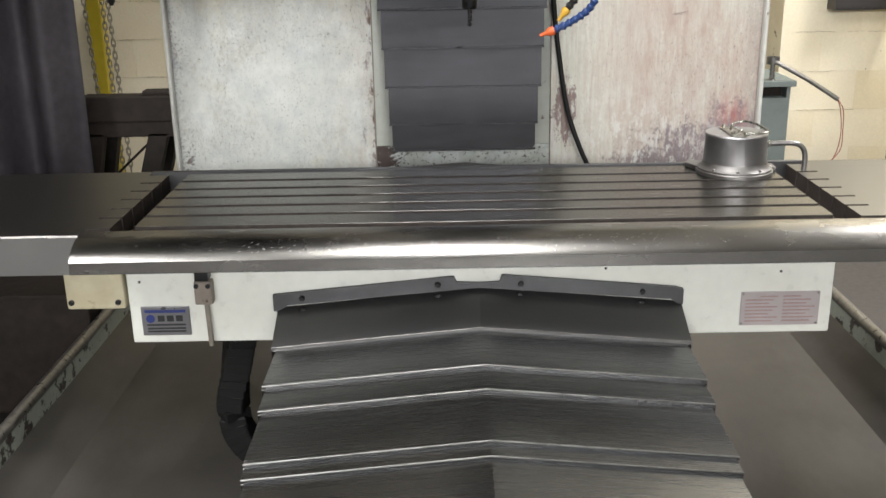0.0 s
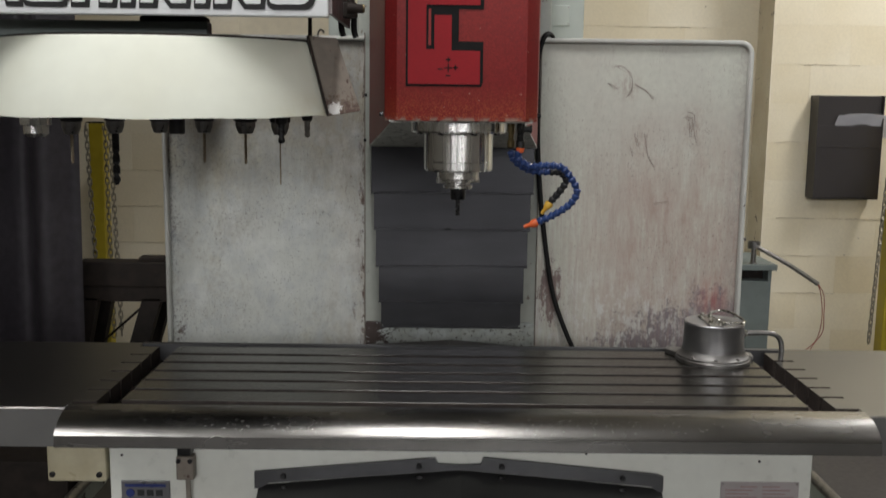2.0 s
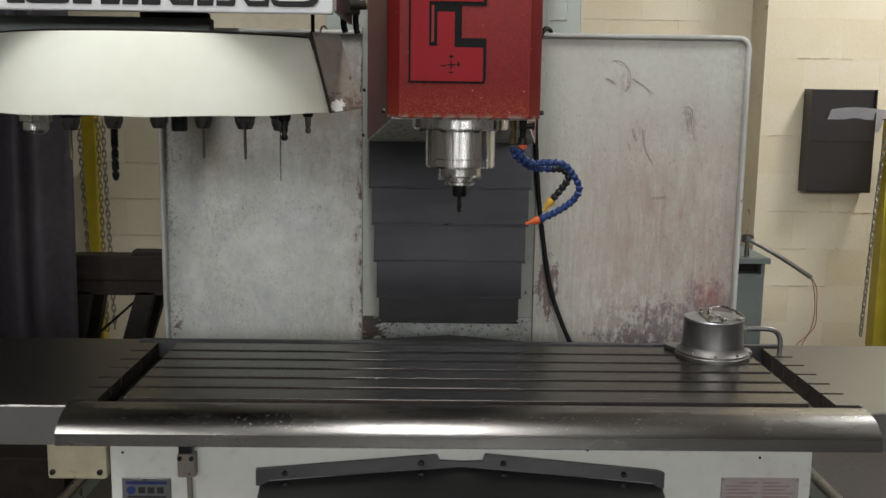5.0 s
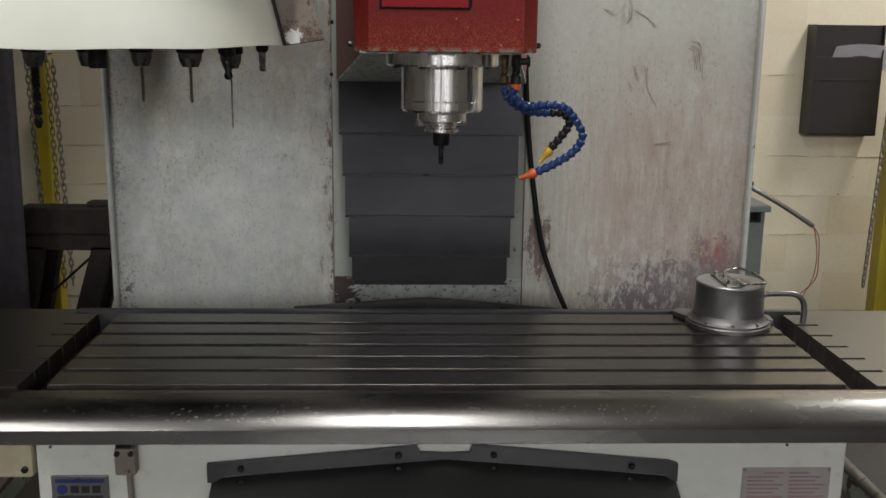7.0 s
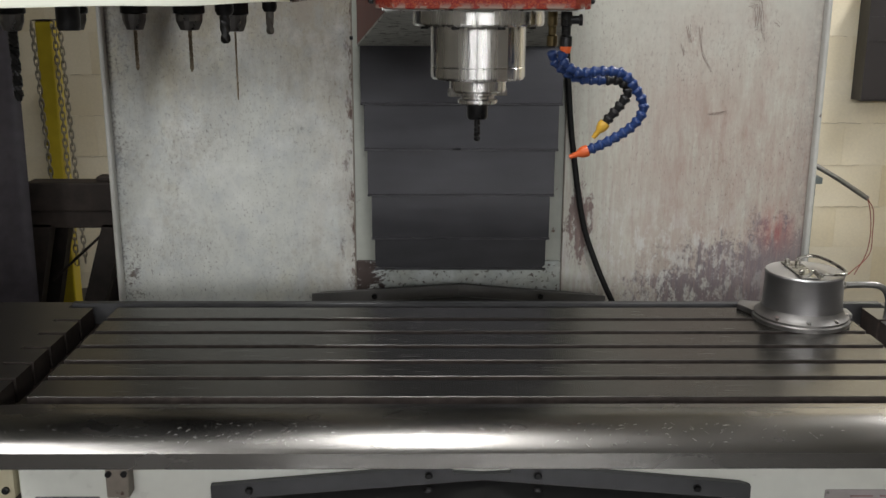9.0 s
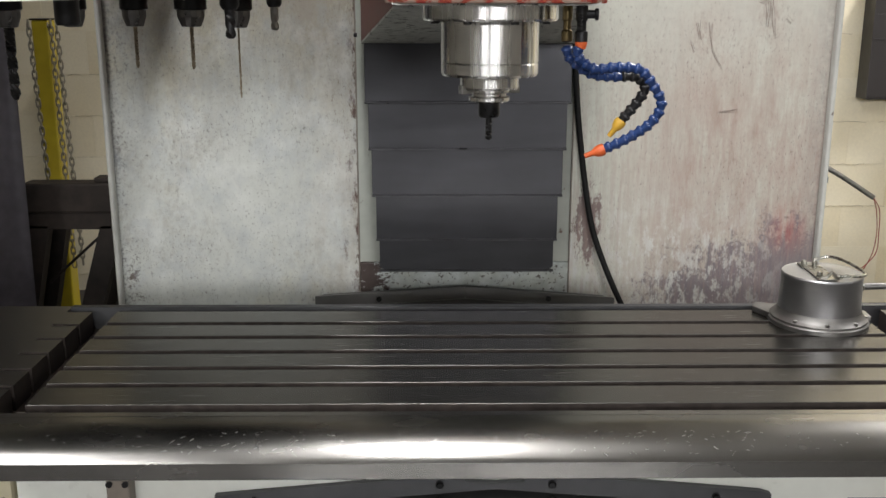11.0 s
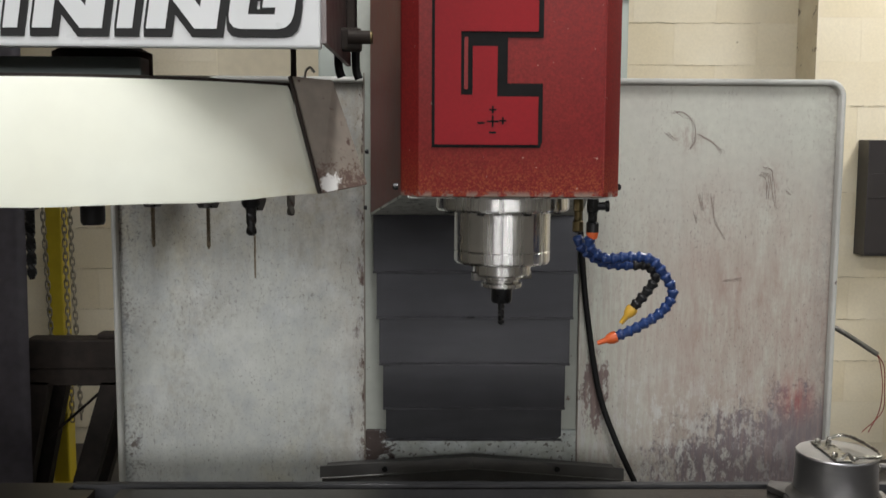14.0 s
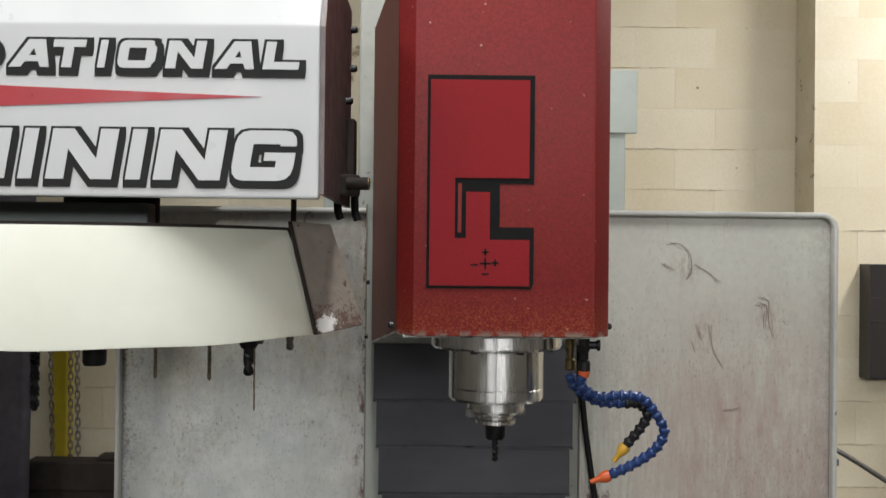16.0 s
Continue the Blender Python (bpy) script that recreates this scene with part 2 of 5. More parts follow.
M["red"] = mat("red_machine_paint", (0.225, 0.018, 0.016), 0.5, 0, 0.22, 320, second=(0.195, 0.017, 0.017), second_scale=6, bump=0.05, rough_vary=0.04)
M["red"].node_tree.nodes["Principled BSDF"].inputs["Specular IOR Level"].default_value = 0.3
add_layer(M["red"], (0.36, 0.085, 0.035), maths("MULTIPLY", range_mask(2, 0.075, 0.01), noise_mask(420, 0.46, 0.62)))
add_layer(M["red"], (0.30, 0.22, 0.18), maths("MULTIPLY", range_mask(2, 0.010, 0.003), noise_mask(60, 0.45, 0.52)))
add_layer(M["red"], (0.55, 0.40, 0.34), scaled(noise_mask(150, 0.745, 0.765, (1, 1, 1), 2, 0.5, offset=(3, 1, 2)), 0.7))
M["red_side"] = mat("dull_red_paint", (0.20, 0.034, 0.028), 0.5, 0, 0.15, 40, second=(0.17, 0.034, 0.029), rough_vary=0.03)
M["logo_red"] = mat("bright_red_decal", (0.275, 0.009, 0.014), 0.5, 0, 0.05, 260, bump=0.0, rough_vary=0.02)
M["logo_red"].node_tree.nodes["Principled BSDF"].inputs["Specular IOR Level"].default_value = 0.18
M["black_decal"] = mat("black_decal", (0.008, 0.008, 0.008), 0.75, 0, 0.1, 40, bump=0.0)
M["black_decal"].node_tree.nodes["Principled BSDF"].inputs["Specular IOR Level"].default_value = 0.2
M["underside"] = mat("speckled_grey_casting", (0.62, 0.635, 0.60), 0.55, 0, 0.2, 60, spots=(0.10, 0.10, 0.095), spot_scale=48, spot_at=0.57, spot_soft=0.03)
M["chrome"] = mat("turned_steel", (0.66, 0.655, 0.64), 0.27, 1.0, 0.05, 1, (60, 60, 1), 0.0, second=(0.60, 0.595, 0.58), second_scale=30, rough_vary=0.03)
chrome = M["chrome"].node_tree                            # turning marks smear reflections along the axis
turned = chrome.nodes.new("ShaderNodeTangent")
turned.direction_type, turned.axis = "RADIAL", "Z"
chrome.links.new(turned.outputs[0], chrome.nodes["Principled BSDF"].inputs["Tangent"])
chrome.nodes["Principled BSDF"].inputs["Anisotropic"].default_value = 0.9
chrome.nodes["Principled BSDF"].inputs["Anisotropic Rotation"].default_value = 0.25
M["oxide"] = mat("black_oxide_steel", (0.035, 0.035, 0.036), 0.34, 0.8, 0.2, 50)
M["holder"] = mat("worn_holder_steel", (0.22, 0.215, 0.21), 0.35, 0.9, 0.2, 50)
M["hss"] = mat("tool_steel", (0.34, 0.33, 0.31), 0.35, 1.0, 0.2, 80)
M["gold_drill"] = mat("bronzed_drill_steel", (0.40, 0.33, 0.235), 0.5, 0.6, 0.2, 80)
M["blue"] = mat("blue_hose_plastic", (0.020, 0.048, 0.16), 0.32, 0, 0.12, 60)
M["black_plastic"] = mat("black_plastic", (0.016, 0.016, 0.017), 0.42, 0, 0.1, 60)
M["orange"] = mat("orange_plastic", (0.72, 0.13, 0.03), 0.4, 0, 0.08, 60)
M["yellow_plastic"] = mat("yellow_plastic", (0.72, 0.42, 0.05), 0.4, 0, 0.08, 60)
M["brass"] = mat("tarnished_brass", (0.17, 0.13, 0.065), 0.38, 1.0, 0.15, 60)
M["rubber"] = mat("black_rubber", (0.009, 0.009, 0.009), 0.6, 0, 0.2, 60)
M["rubber"].node_tree.nodes["Principled BSDF"].inputs["Specular IOR Level"].default_value = 0.25
M["cup"] = mat("spun_aluminium", (0.40, 0.40, 0.405), 0.40, 1.0, 0.05, 14, (1, 1, 6), 0.02, second=(0.34, 0.34, 0.345), second_scale=14, rough_vary=0.05)
M["cup_base"] = mat("oily_aluminium_base", (0.24, 0.235, 0.225), 0.5, 1.0, 0.15, 30, second=(0.17, 0.165, 0.16), second_scale=20, rough_vary=0.08)
M["zinc"] = mat("zinc_plated_wire", (0.40, 0.39, 0.35), 0.28, 1.0, 0.1, 60)
M["dark_steel"] = mat("black_mill_steel", (0.020, 0.017, 0.015), 0.7, 0.0, 0.3, 30, second=(0.030, 0.023, 0.019))
M["dark_steel"].node_tree.nodes["Principled BSDF"].inputs["Specular IOR Level"].default_value = 0.2
M["curtain"] = mat("dark_welding_curtain", (0.050, 0.045, 0.053), 0.5, 0, 0.2, 30, second=(0.068, 0.062, 0.071))
M["yellow"] = mat("yellow_post_paint", (0.47, 0.37, 0.02), 0.45, 0, 0.08, 20, second=(0.38, 0.29, 0.02), spots=(0.12, 0.09, 0.03), spot_scale=16, spot_at=0.70)
M["chain"] = mat("galvanised_chain", (0.33, 0.30, 0.24), 0.5, 0.8, 0.3, 60)
M["grey_cabinet"] = mat("grey_green_enamel", (0.16, 0.19, 0.18), 0.45, 0, 0.06, 30, second=(0.13, 0.155, 0.15))
M["elec"] = mat("pale_grey_green_enamel", (0.56, 0.62, 0.57), 0.4, 0, 0.03, 30, bump=0.03)
M["black_tray"] = mat("black_plastic_tray", (0.027, 0.023, 0.022), 0.4, 0, 0.03, 40, bump=0.03, rough_vary=0.03)
M["paper"] = mat("white_paper", (0.80, 0.80, 0.84), 0.8, 0, 0.03, 30, bump=0.05)
M["wire_red"] = mat("red_brown_wire", (0.30, 0.05, 0.03), 0.45, 0, 0.1, 60)
M["sign"] = mat("white_sign_sheet", (0.64, 0.66, 0.66), 0.35, 0, 0.015, 20, second=(0.605, 0.625, 0.63), bump=0.02)
M["ink"] = mat("black_sign_vinyl", (0.020, 0.020, 0.020), 0.5, 0, 0.05, 30, bump=0.0)
M["ink"].node_tree.nodes["Principled BSDF"].inputs["Specular IOR Level"].default_value = 0.2
M["sign_red"] = mat("red_sign_vinyl", (0.52, 0.03, 0.045), 0.35, 0, 0.04, 30, bump=0.0)
M["sign_grey"] = mat("brown_grey_side_sheet", (0.17, 0.145, 0.14), 0.38, 0.3, 0.06, 30)
M["plate"] = mat("etched_name_plate", (0.25, 0.25, 0.26), 0.35, 0.6, 0.06, 40)
M["plate_blue"] = mat("blue_plate_ink", (0.03, 0.05, 0.22), 0.4, 0, 0.05, 40, bump=0)
M["plate_dark"] = mat("dark_plate_ink", (0.03, 0.032, 0.035), 0.4, 0, 0.05, 40, bump=0)
M["conduit"] = mat("grubby_beige_conduit", (0.24, 0.215, 0.18), 0.5, 0, 0.15, 60)
M["warn"] = mat("faded_warning_plate", (0.45, 0.41, 0.405), 0.4, 0.1, 0.05, 40)
M["warn_ink"] = mat("faded_red_ink", (0.38, 0.25, 0.245), 0.5, 0, 0.05, 40, bump=0)
M["peeling"] = mat("peeling_brown_plate", (0.24, 0.21, 0.175), 0.6, 0, 0.15, 40, second=(0.18, 0.155, 0.13), second_scale=9, spots=(0.08, 0.045, 0.035),
                   spot_scale=60, spot_at=0.62)
add_layer(M["peeling"], (0.11, 0.07, 0.055), maths("ADD", scaled(range_mask(2, 0.085, 0.0), 0.75), noise_mask(110, 0.3, 0.7, detail=10, rough=0.8), gain=(0.98, 1.1)))
add_layer(M["peeling"], (0.74, 0.74, 0.72), maths("ADD", spot_mask(0.040, 0.010, 0.021, 0.021, 1.0), scaled(noise_mask(90, 0.3, 0.7, detail=10, rough=0.8), 0.8), gain=(0.85, 0.92)))

# the splash panels: chalky paint with runs, specks, and bare purple-grey primer low down; carousel shadow is painted
# into the left one's top
M["panel_l"] = mat("chalky_panel_paint", (0.595, 0.62, 0.58), 0.5, 0, 0.04, 50, second=(0.495, 0.515, 0.48), second_scale=4.5, bump=0.05)
# browner towards the top: stain with the carousel's shadow put into the colour
add_layer(M["panel_l"], (0.54, 0.52, 0.40), scaled(maths("ADD", scaled(range_mask(2, 0.45, 0.85), 0.6), noise_mask(4.2, 0.36, 0.68, (1, 1, 0.7), 10, 0.65), gain=(0.65, 1.2)), 0.9))
add_layer(M["panel_l"], (0.33, 0.305, 0.26), scaled(maths("ADD", scaled(range_mask(2, 0.60, 1.0), 0.35), scaled(noise_mask(3.2, 0.3, 0.7, (1, 1, 0.8), 10, 0.68, offset=(1.3, 0, 0.4)), 0.7), scaled(noise_mask(60, 0.3, 0.7, (1, 1, 0.7), 8, 0.75), 0.45), gain=(0.62, 1.0)), 0.75))
add_layer(M["panel_l"], (0.13, 0.115, 0.105), scaled(maths("MULTIPLY", noise_mask(95, 0.54, 0.63, (1.1, 1, 0.6), 8, 0.8), noise_mask(4.4, 0.44, 0.60, (1, 1, 1), 8, 0.65)), 0.9))
add_layer(M["panel_l"], (0.19, 0.18, 0.17), scaled(maths("ADD", scaled(range_mask(0, 0.13, 0.0), 0.42), scaled(noise_mask(120, 0.30, 0.70, detail=8, rough=0.75), 0.60), scaled(noise_mask(7, 0.3, 0.7, (1, 1, 0.6), 8, 0.7), 0.5), gain=(0.92, 1.02)), 0.85))
add_layer(M["panel_l"], (0.33, 0.29, 0.235), scaled(maths("MULTIPLY", range_mask(0, 0.44, 0.60), noise_mask(15, 0.34, 0.64, (1.6, 1, 0.35), 10, 0.7)), 0.75))
# brown runs high up, again with some of that shadow coloured in
add_layer(M["panel_l"], (0.31, 0.28, 0.24), scaled(maths("MULTIPLY", range_mask(2, 0.50, 0.80), noise_mask(13, 0.42, 0.68, (2.0, 1, 0.22), 10, 0.7, offset=(0, 0, 9))), 0.65))
add_layer(M["panel_l"], (0.17, 0.125, 0.105), maths("ADD", scaled(range_mask(0, 0.50, 0.63), 0.46), noise_mask(34, 0.32, 0.72, (1, 1, 0.45), 12, 0.8), gain=(0.86, 1.0)))
add_layer(M["panel_l"], (0.13, 0.105, 0.09), maths("ADD", scaled(spot_mask(0.035, 0.21, 0.045, 0.07, 1.0), 0.62), scaled(noise_mask(70, 0.3, 0.7, detail=10, rough=0.8), 0.8), gain=(0.86, 0.94)))
add_layer(M["panel_l"], (0.38, 0.42, 0.45), scaled(noise_mask(13, 0.46, 0.66, (1, 1, 0.8), 10, 0.72, offset=(0.4, 0, 2.0)), 0.5))
add_layer(M["panel_l"], (0.72, 0.74, 0.71), scaled(noise_mask(9, 0.50, 0.66, (1, 1, 0.8), 10, 0.70, offset=(2.4, 0, 1.1)), 0.45))
add_layer(M["panel_l"], (0.12, 0.105, 0.10), scaled(maths("MULTIPLY", noise_mask(170, 0.57, 0.64, (1.1, 1, 0.7), 6, 0.7, offset=(5, 0, 3)), noise_mask(7, 0.36, 0.60, (1, 1, 0.8), 8, 0.6, offset=(0, 0, 7))), 0.85))
add_layer(M["panel_l"], (0.10, 0.062, 0.05), maths("ADD", scaled(range_mask(0, 0.578, 0.612), 0.55), scaled(noise_mask(55, 0.3, 0.7, (1.3, 1, 0.4), 10, 0.78), 0.9), gain=(0.96, 1.05)))
M["panel_r"] = mat("stained_panel_paint", (0.625, 0.65, 0.57), 0.5, 0, 0.05, 50, second=(0.56, 0.56, 0.50), second_scale=3.0, bump=0.05)
add_layer(M["panel_r"], (0.43, 0.325, 0.275), scaled(maths("MULTIPLY", noise_mask(11, 0.33, 0.63, (1.6, 1, 0.5), 10, 0.74), range_mask(2, 0.98, 0.60), range_mask(0, 0.03, 0.28)), 0.95))
add_layer(M["panel_r"], (0.36, 0.31, 0.25), scaled(maths("MULTIPLY", noise_mask(18, 0.48, 0.74, (2.0, 1, 0.30), 9, 0.65), range_mask(2, 1.02, 0.70)), 0.40))
add_layer(M["panel_r"], (0.20, 0.13, 0.11), scaled(maths("MULTIPLY", noise_mask(110, 0.53, 0.66, (1.2, 1, 0.6), 8, 0.78), noise_mask(5, 0.44, 0.62, (1.5, 1, 0.7), 6)), 0.6))
add_layer(M["panel_r"], (0.195, 0.17, 0.19), scaled(maths("ADD", scaled(range_mask(2, 0.46, 0.18), 0.60), scaled(noise_mask(12, 0.28, 0.72, (1, 1, 0.8), 12, 0.86), 0.62), scaled(noise_mask(60, 0.28, 0.72, (1.2, 1, 0.8), 10, 0.8, offset=(1, 0, 6)), 0.32),
          scaled(range_mask(0, 0.05, 0.50), 0.40), gain=(1.12, 1.20)), 0.92))
add_layer(M["panel_r"], (0.34, 0.25, 0.21), scaled(maths("MULTIPLY", maths("MAXIMUM", spot_mask(0.445, 0.865, 0.045, 0.085, 0.9), spot_mask(0.285, 0.82, 0.04, 0.07, 0.9), spot_mask(0.24, 0.985, 0.06, 0.05, 0.9)),
          noise_mask(60, 0.44, 0.62, (1.4, 1, 0.7), 10, 0.75)), 0.8))
add_layer(M["panel_r"], (0.62, 0.625, 0.59), maths("MULTIPLY", noise_mask(26, 0.50, 0.55, (1.4, 1, 0.7), 12, 0.8, offset=(3, 0, 1)), range_mask(2, 0.44, 0.30),
          range_mask(0, 0.56, 0.34)))
add_layer(M["panel_r"], (0.20, 0.15, 0.14), maths("ADD", spot_mask(0.02, 0.35, 0.07, 0.22, 1.0), scaled(noise_mask(44, 0.3, 0.7, (1.2, 1, 0.5), 10, 0.78), 0.95), gain=(1.02, 1.12)))
add_layer(M["panel_r"], (0.40, 0.11, 0.10), scaled(maths("MULTIPLY", spot_mask(0.535, 0.335, 0.06, 0.09, 0.8), noise_mask(14, 0.36, 0.60, (2.4, 1, 0.5))), 0.9))
add_layer(M["panel_r"], (0.28, 0.25, 0.235), scaled(maths("MULTIPLY", range_mask(0, 0.545, 0.608), noise_mask(40, 0.30, 0.64, detail=10, rough=0.7)), 0.7))
add_layer(M["panel_r"], (0.42, 0.31, 0.27), scaled(maths("MULTIPLY", noise_mask(48, 0.44, 0.66, (2.2, 1, 0.16), 10, 0.72, offset=(7, 0, 2)), range_mask(2, 0.92, 0.55)), 0.5))
add_layer(M["panel_r"], (0.17, 0.12, 0.11), scaled(maths("MULTIPLY", noise_mask(170, 0.57, 0.65, (1.2, 1, 0.45), 6, 0.7, offset=(2, 0, 5)), noise_mask(6, 0.38, 0.6, (1.4, 1, 0.6), 8, 0.6, offset=(0, 0, 4)), range_mask(2, 1.08, 0.90)), 0.75))
M["scratch"] = mat("brown_scuff", (0.33, 0.27, 0.235), 0.6, 0, 0.2, 60, bump=0)


# ---- mesh helpers ----
ORIGIN = {}


def thing(name, at, label, category, group="", kind=""):
    ob = new(name)
    ob.location = at
    ob.empty_display_size = 0.05
    ORIGIN[ob.name] = Vector(at)
    return tagged(ob, label, category, group, kind)


def part(name, bm, material, parent, label="", smooth=None):
    """Links a bmesh, made in world metres, as one mesh under a thing or a part."""
    o = ORIGIN[parent.name]
    me = bpy.data.meshes.new(name)
    bmesh.ops.transform(bm, matrix=Matrix.Translation(-o), verts=bm.verts)
    bm.normal_update()
    bm.to_mesh(me)
    bm.free()
    me.materials.append(M[material])
    if smooth:
        me.shade_smooth()
        me.set_sharp_from_angle(angle=radians(smooth))
    ob = new(name, me)
    ob.parent = parent
    ORIGIN[ob.name] = o
    return tagged(ob, label)


def solo(name, bm, material, label, category, kind="", group="", smooth=None, at=(0, 0, 0)):
    """A top-level thing or piece of the setting that is one mesh."""
    o = Vector(at)
    me = bpy.data.meshes.new(name)
    bmesh.ops.transform(bm, matrix=Matrix.Translation(-o), verts=bm.verts)
    bm.normal_update()
    bm.to_mesh(me)
    bm.free()
    me.materials.append(M[material])
    if smooth:
        me.shade_smooth()
        me.set_sharp_from_angle(angle=radians(smooth))
    ob = new(name, me)
    ob.location = o
    ORIGIN[ob.name] = o
    return tagged(ob, label, category, group, kind)


def box(x0, x1, y0, y1, z0, z1, bevel=0.0, bm=None, seg=2):
    bm = bm or bmesh.new()
    r = bmesh.ops.create_cube(bm, size=1)
    vs = r["verts"]
    bmesh.ops.scale(bm, vec=(x1 - x0, y1 - y0, z1 - z0), verts=vs)
    bmesh.ops.translate(bm, vec=((x0 + x1) / 2, (y0 + y1) / 2, (z0 + z1) / 2), verts=vs)
    if bevel:
        es = list({e for v in vs for e in v.link_edges})
        bmesh.ops.bevel(bm, geom=es, offset=bevel, segments=seg, profile=0.6, affect="EDGES")
    return bm


def prism(poly, axis, a0, a1, bm=None, bevel=0.0):
    """A polygon given in the two other axes (in order), drawn out along an axis from a0 to a1."""
    bm = bm or bmesh.new()

    def put(p, a):
        return {"x": (a, p[0], p[1]), "y": (p[0], a, p[1]), "z": (p[0], p[1], a)}[axis]
    lo = [bm.verts.new(put(p, a0)) for p in poly]
    hi = [bm.verts.new(put(p, a1)) for p in poly]
    k = len(poly)
    fs = [bm.faces.new(lo), bm.faces.new(hi[::-1])]
    for i in range(k):
        fs.append(bm.faces.new((lo[i], hi[i], hi[(i + 1) % k], lo[(i + 1) % k])))
    bmesh.ops.recalc_face_normals(bm, faces=fs)
    if bevel:
        es = list({e for f in fs for e in f.edges})
        bmesh.ops.bevel(bm, geom=es, offset=bevel, segments=2, profile=0.6, affect="EDGES")
    return bm


def lathe(profile, at=(0, 0, 0), m=None, seg=32, bm=None, close=True):
    """Turns (radius, height) pairs about an upright axis."""
    bm = bm or bmesh.new()
    rows, made = [], []
    for r, h in profile:
        row = []
        if r < 1e-6:
            row = [bm.verts.new((0, 0, h))] * seg
            made.append(row[0])
        else:
            for i in range(seg):
                a = 2 * math.pi * i / seg
                v = bm.verts.new((r * math.cos(a), r * math.sin(a), h))
                row.append(v)
                made.append(v)
        rows.append(row)
    fs = []
    for a, b in zip(rows, rows[1:]):
        for i in range(seg):
            j = (i + 1) % seg
            q = []
            for v in (a[i], a[j], b[j], b[i]):
                if v not in q:
                    q.append(v)
            if len(q) > 2:
                fs.append(bm.faces.new(q))
    if close:
        for row in (rows[0], rows[-1]):
            if row[0] is not row[1]:
                fs.append(bm.faces.new(row))
    bmesh.ops.recalc_face_normals(bm, faces=fs)
    bmesh.ops.transform(bm, matrix=Matrix.Translation(at) @ (m or Matrix()), verts=made)
    return bm


def smooth_path(points, steps=6):
    """A Catmull-Rom line through the points."""
    p = [Vector(q) for q in points]
    p = [2 * p[0] - p[1]] + p + [2 * p[-1] - p[-2]]
    out = []
    for i in range(1, len(p) - 2):
        for k in range(steps):
            t = k / steps
            out.append(0.5 * (2 * p[i] + (p[i + 1] - p[i - 1]) * t + (2 * p[i - 1] - 5 * p[i] + 4 * p[i + 1] - p[i + 2]) * t * t
                              + (3 * p[i] - p[i - 1] - 3 * p[i + 1] + p[i + 2]) * t ** 3))
    return out + [p[-2]]


def tube(points, r, seg=10, bm=None, steps=6, raw=False, cyclic=False):
    bm = bm or bmesh.new()
    pts = [Vector(q) for q in points] if raw else smooth_path(points, steps)
    rings, k = [], len(pts)
    side = None
    for i, q in enumerate(pts):
        nxt = pts[(i + 1) % k] if cyclic else pts[min(i + 1, k - 1)]
        prv = pts[(i - 1) % k] if cyclic else pts[max(i - 1, 0)]
        d = (nxt - prv).normalized()
        if side is None:
            side = d.orthogonal().normalized()
        side = (side - d * side.dot(d)).normalized()
        up = d.cross(side)
        rings.append([bm.verts.new(q + r * (math.cos(a) * side + math.sin(a) * up)) for a in (2 * math.pi * j / seg for j in range(seg))])
    fs = []
    for a, b in zip(rings, rings[1:] + ([rings[0]] if cyclic else [])):
        for j in range(seg):
            fs.append(bm.faces.new((a[j], a[(j + 1) % seg], b[(j + 1) % seg], b[j])))
    if not cyclic:
        fs += [bm.faces.new(rings[0]), bm.faces.new(rings[-1])]
    bmesh.ops.recalc_face_normals(bm, faces=fs)
    return bm


def spaced(path, step):
    """Points and headings at even steps along a line of points."""
    out, need = [], 0.0
    for a, b in zip(path, path[1:]):
        d = (b - a).length
        while need <= d and d > 1e-9:
            out.append((a.lerp(b, need / d), (b - a).normalized()))
            need += step
        need -= d
    return out


def shared(name, mesh, parent, m):
    """A part on a shared mesh."""
    ob = new(name, mesh)
    ob.parent = parent
    o = ORIGIN[parent.name]
    ob.matrix_basis = Matrix.Translation(-o) @ m
    ORIGIN[ob.name] = o
    return ob


def mesh_of(name, bm, material, smooth=None):
    me = bpy.data.meshes.new(name)
    bm.normal_update()
    bm.to_mesh(me)
    bm.free()
    me.materials.append(M[material])
    if smooth:
        me.shade_smooth()
        me.set_sharp_from_angle(angle=radians(smooth))
    return me


# ---- the room ----
solo("floor", box(-6, 6, -12, 6.2, -0.2, 0), "concrete", "dark worn concrete workshop floor", "floor", "structure")
solo("ceiling", box(-6, 6, -12, 6.2, 4.0, 4.2), "ceiling", "white painted workshop ceiling", "ceiling", "structure")
solo("wall_south", box(-6, 6, -12.2, -12, 0, 4), "dim_wall", "unseen back wall coloured dark for dim reflections", "wall", "structure")
solo("wall_west", box(-6.2, -6, -12, 6.2, 0, 4), "plaster", "darker cream painted workshop wall", "wall", "structure")
solo("wall_east", box(6, 6.2, -12, 6.2, 0, 4), "plaster", "darker cream painted workshop wall", "wall", "structure")
JOG = 1.69
wall_a = solo("wall_north_1", box(-6, JOG + 0.05, 5.452, 5.7, 0, 4), "joint", "cream painted concrete block wall with cracked joints", "wall", "structure")
wall_b = solo("wall_north_2", box(JOG + 0.002, 6, 5.202, 5.452, 0, 4), "joint", "cream painted concrete block wall standing forward", "wall", "structure")

solo("wall_return", box(JOG - 0.004, JOG + 0.001, 5.196, 5.452, 0, 4), "return", "cream painted return where the wall steps forward", "wall", "structure")

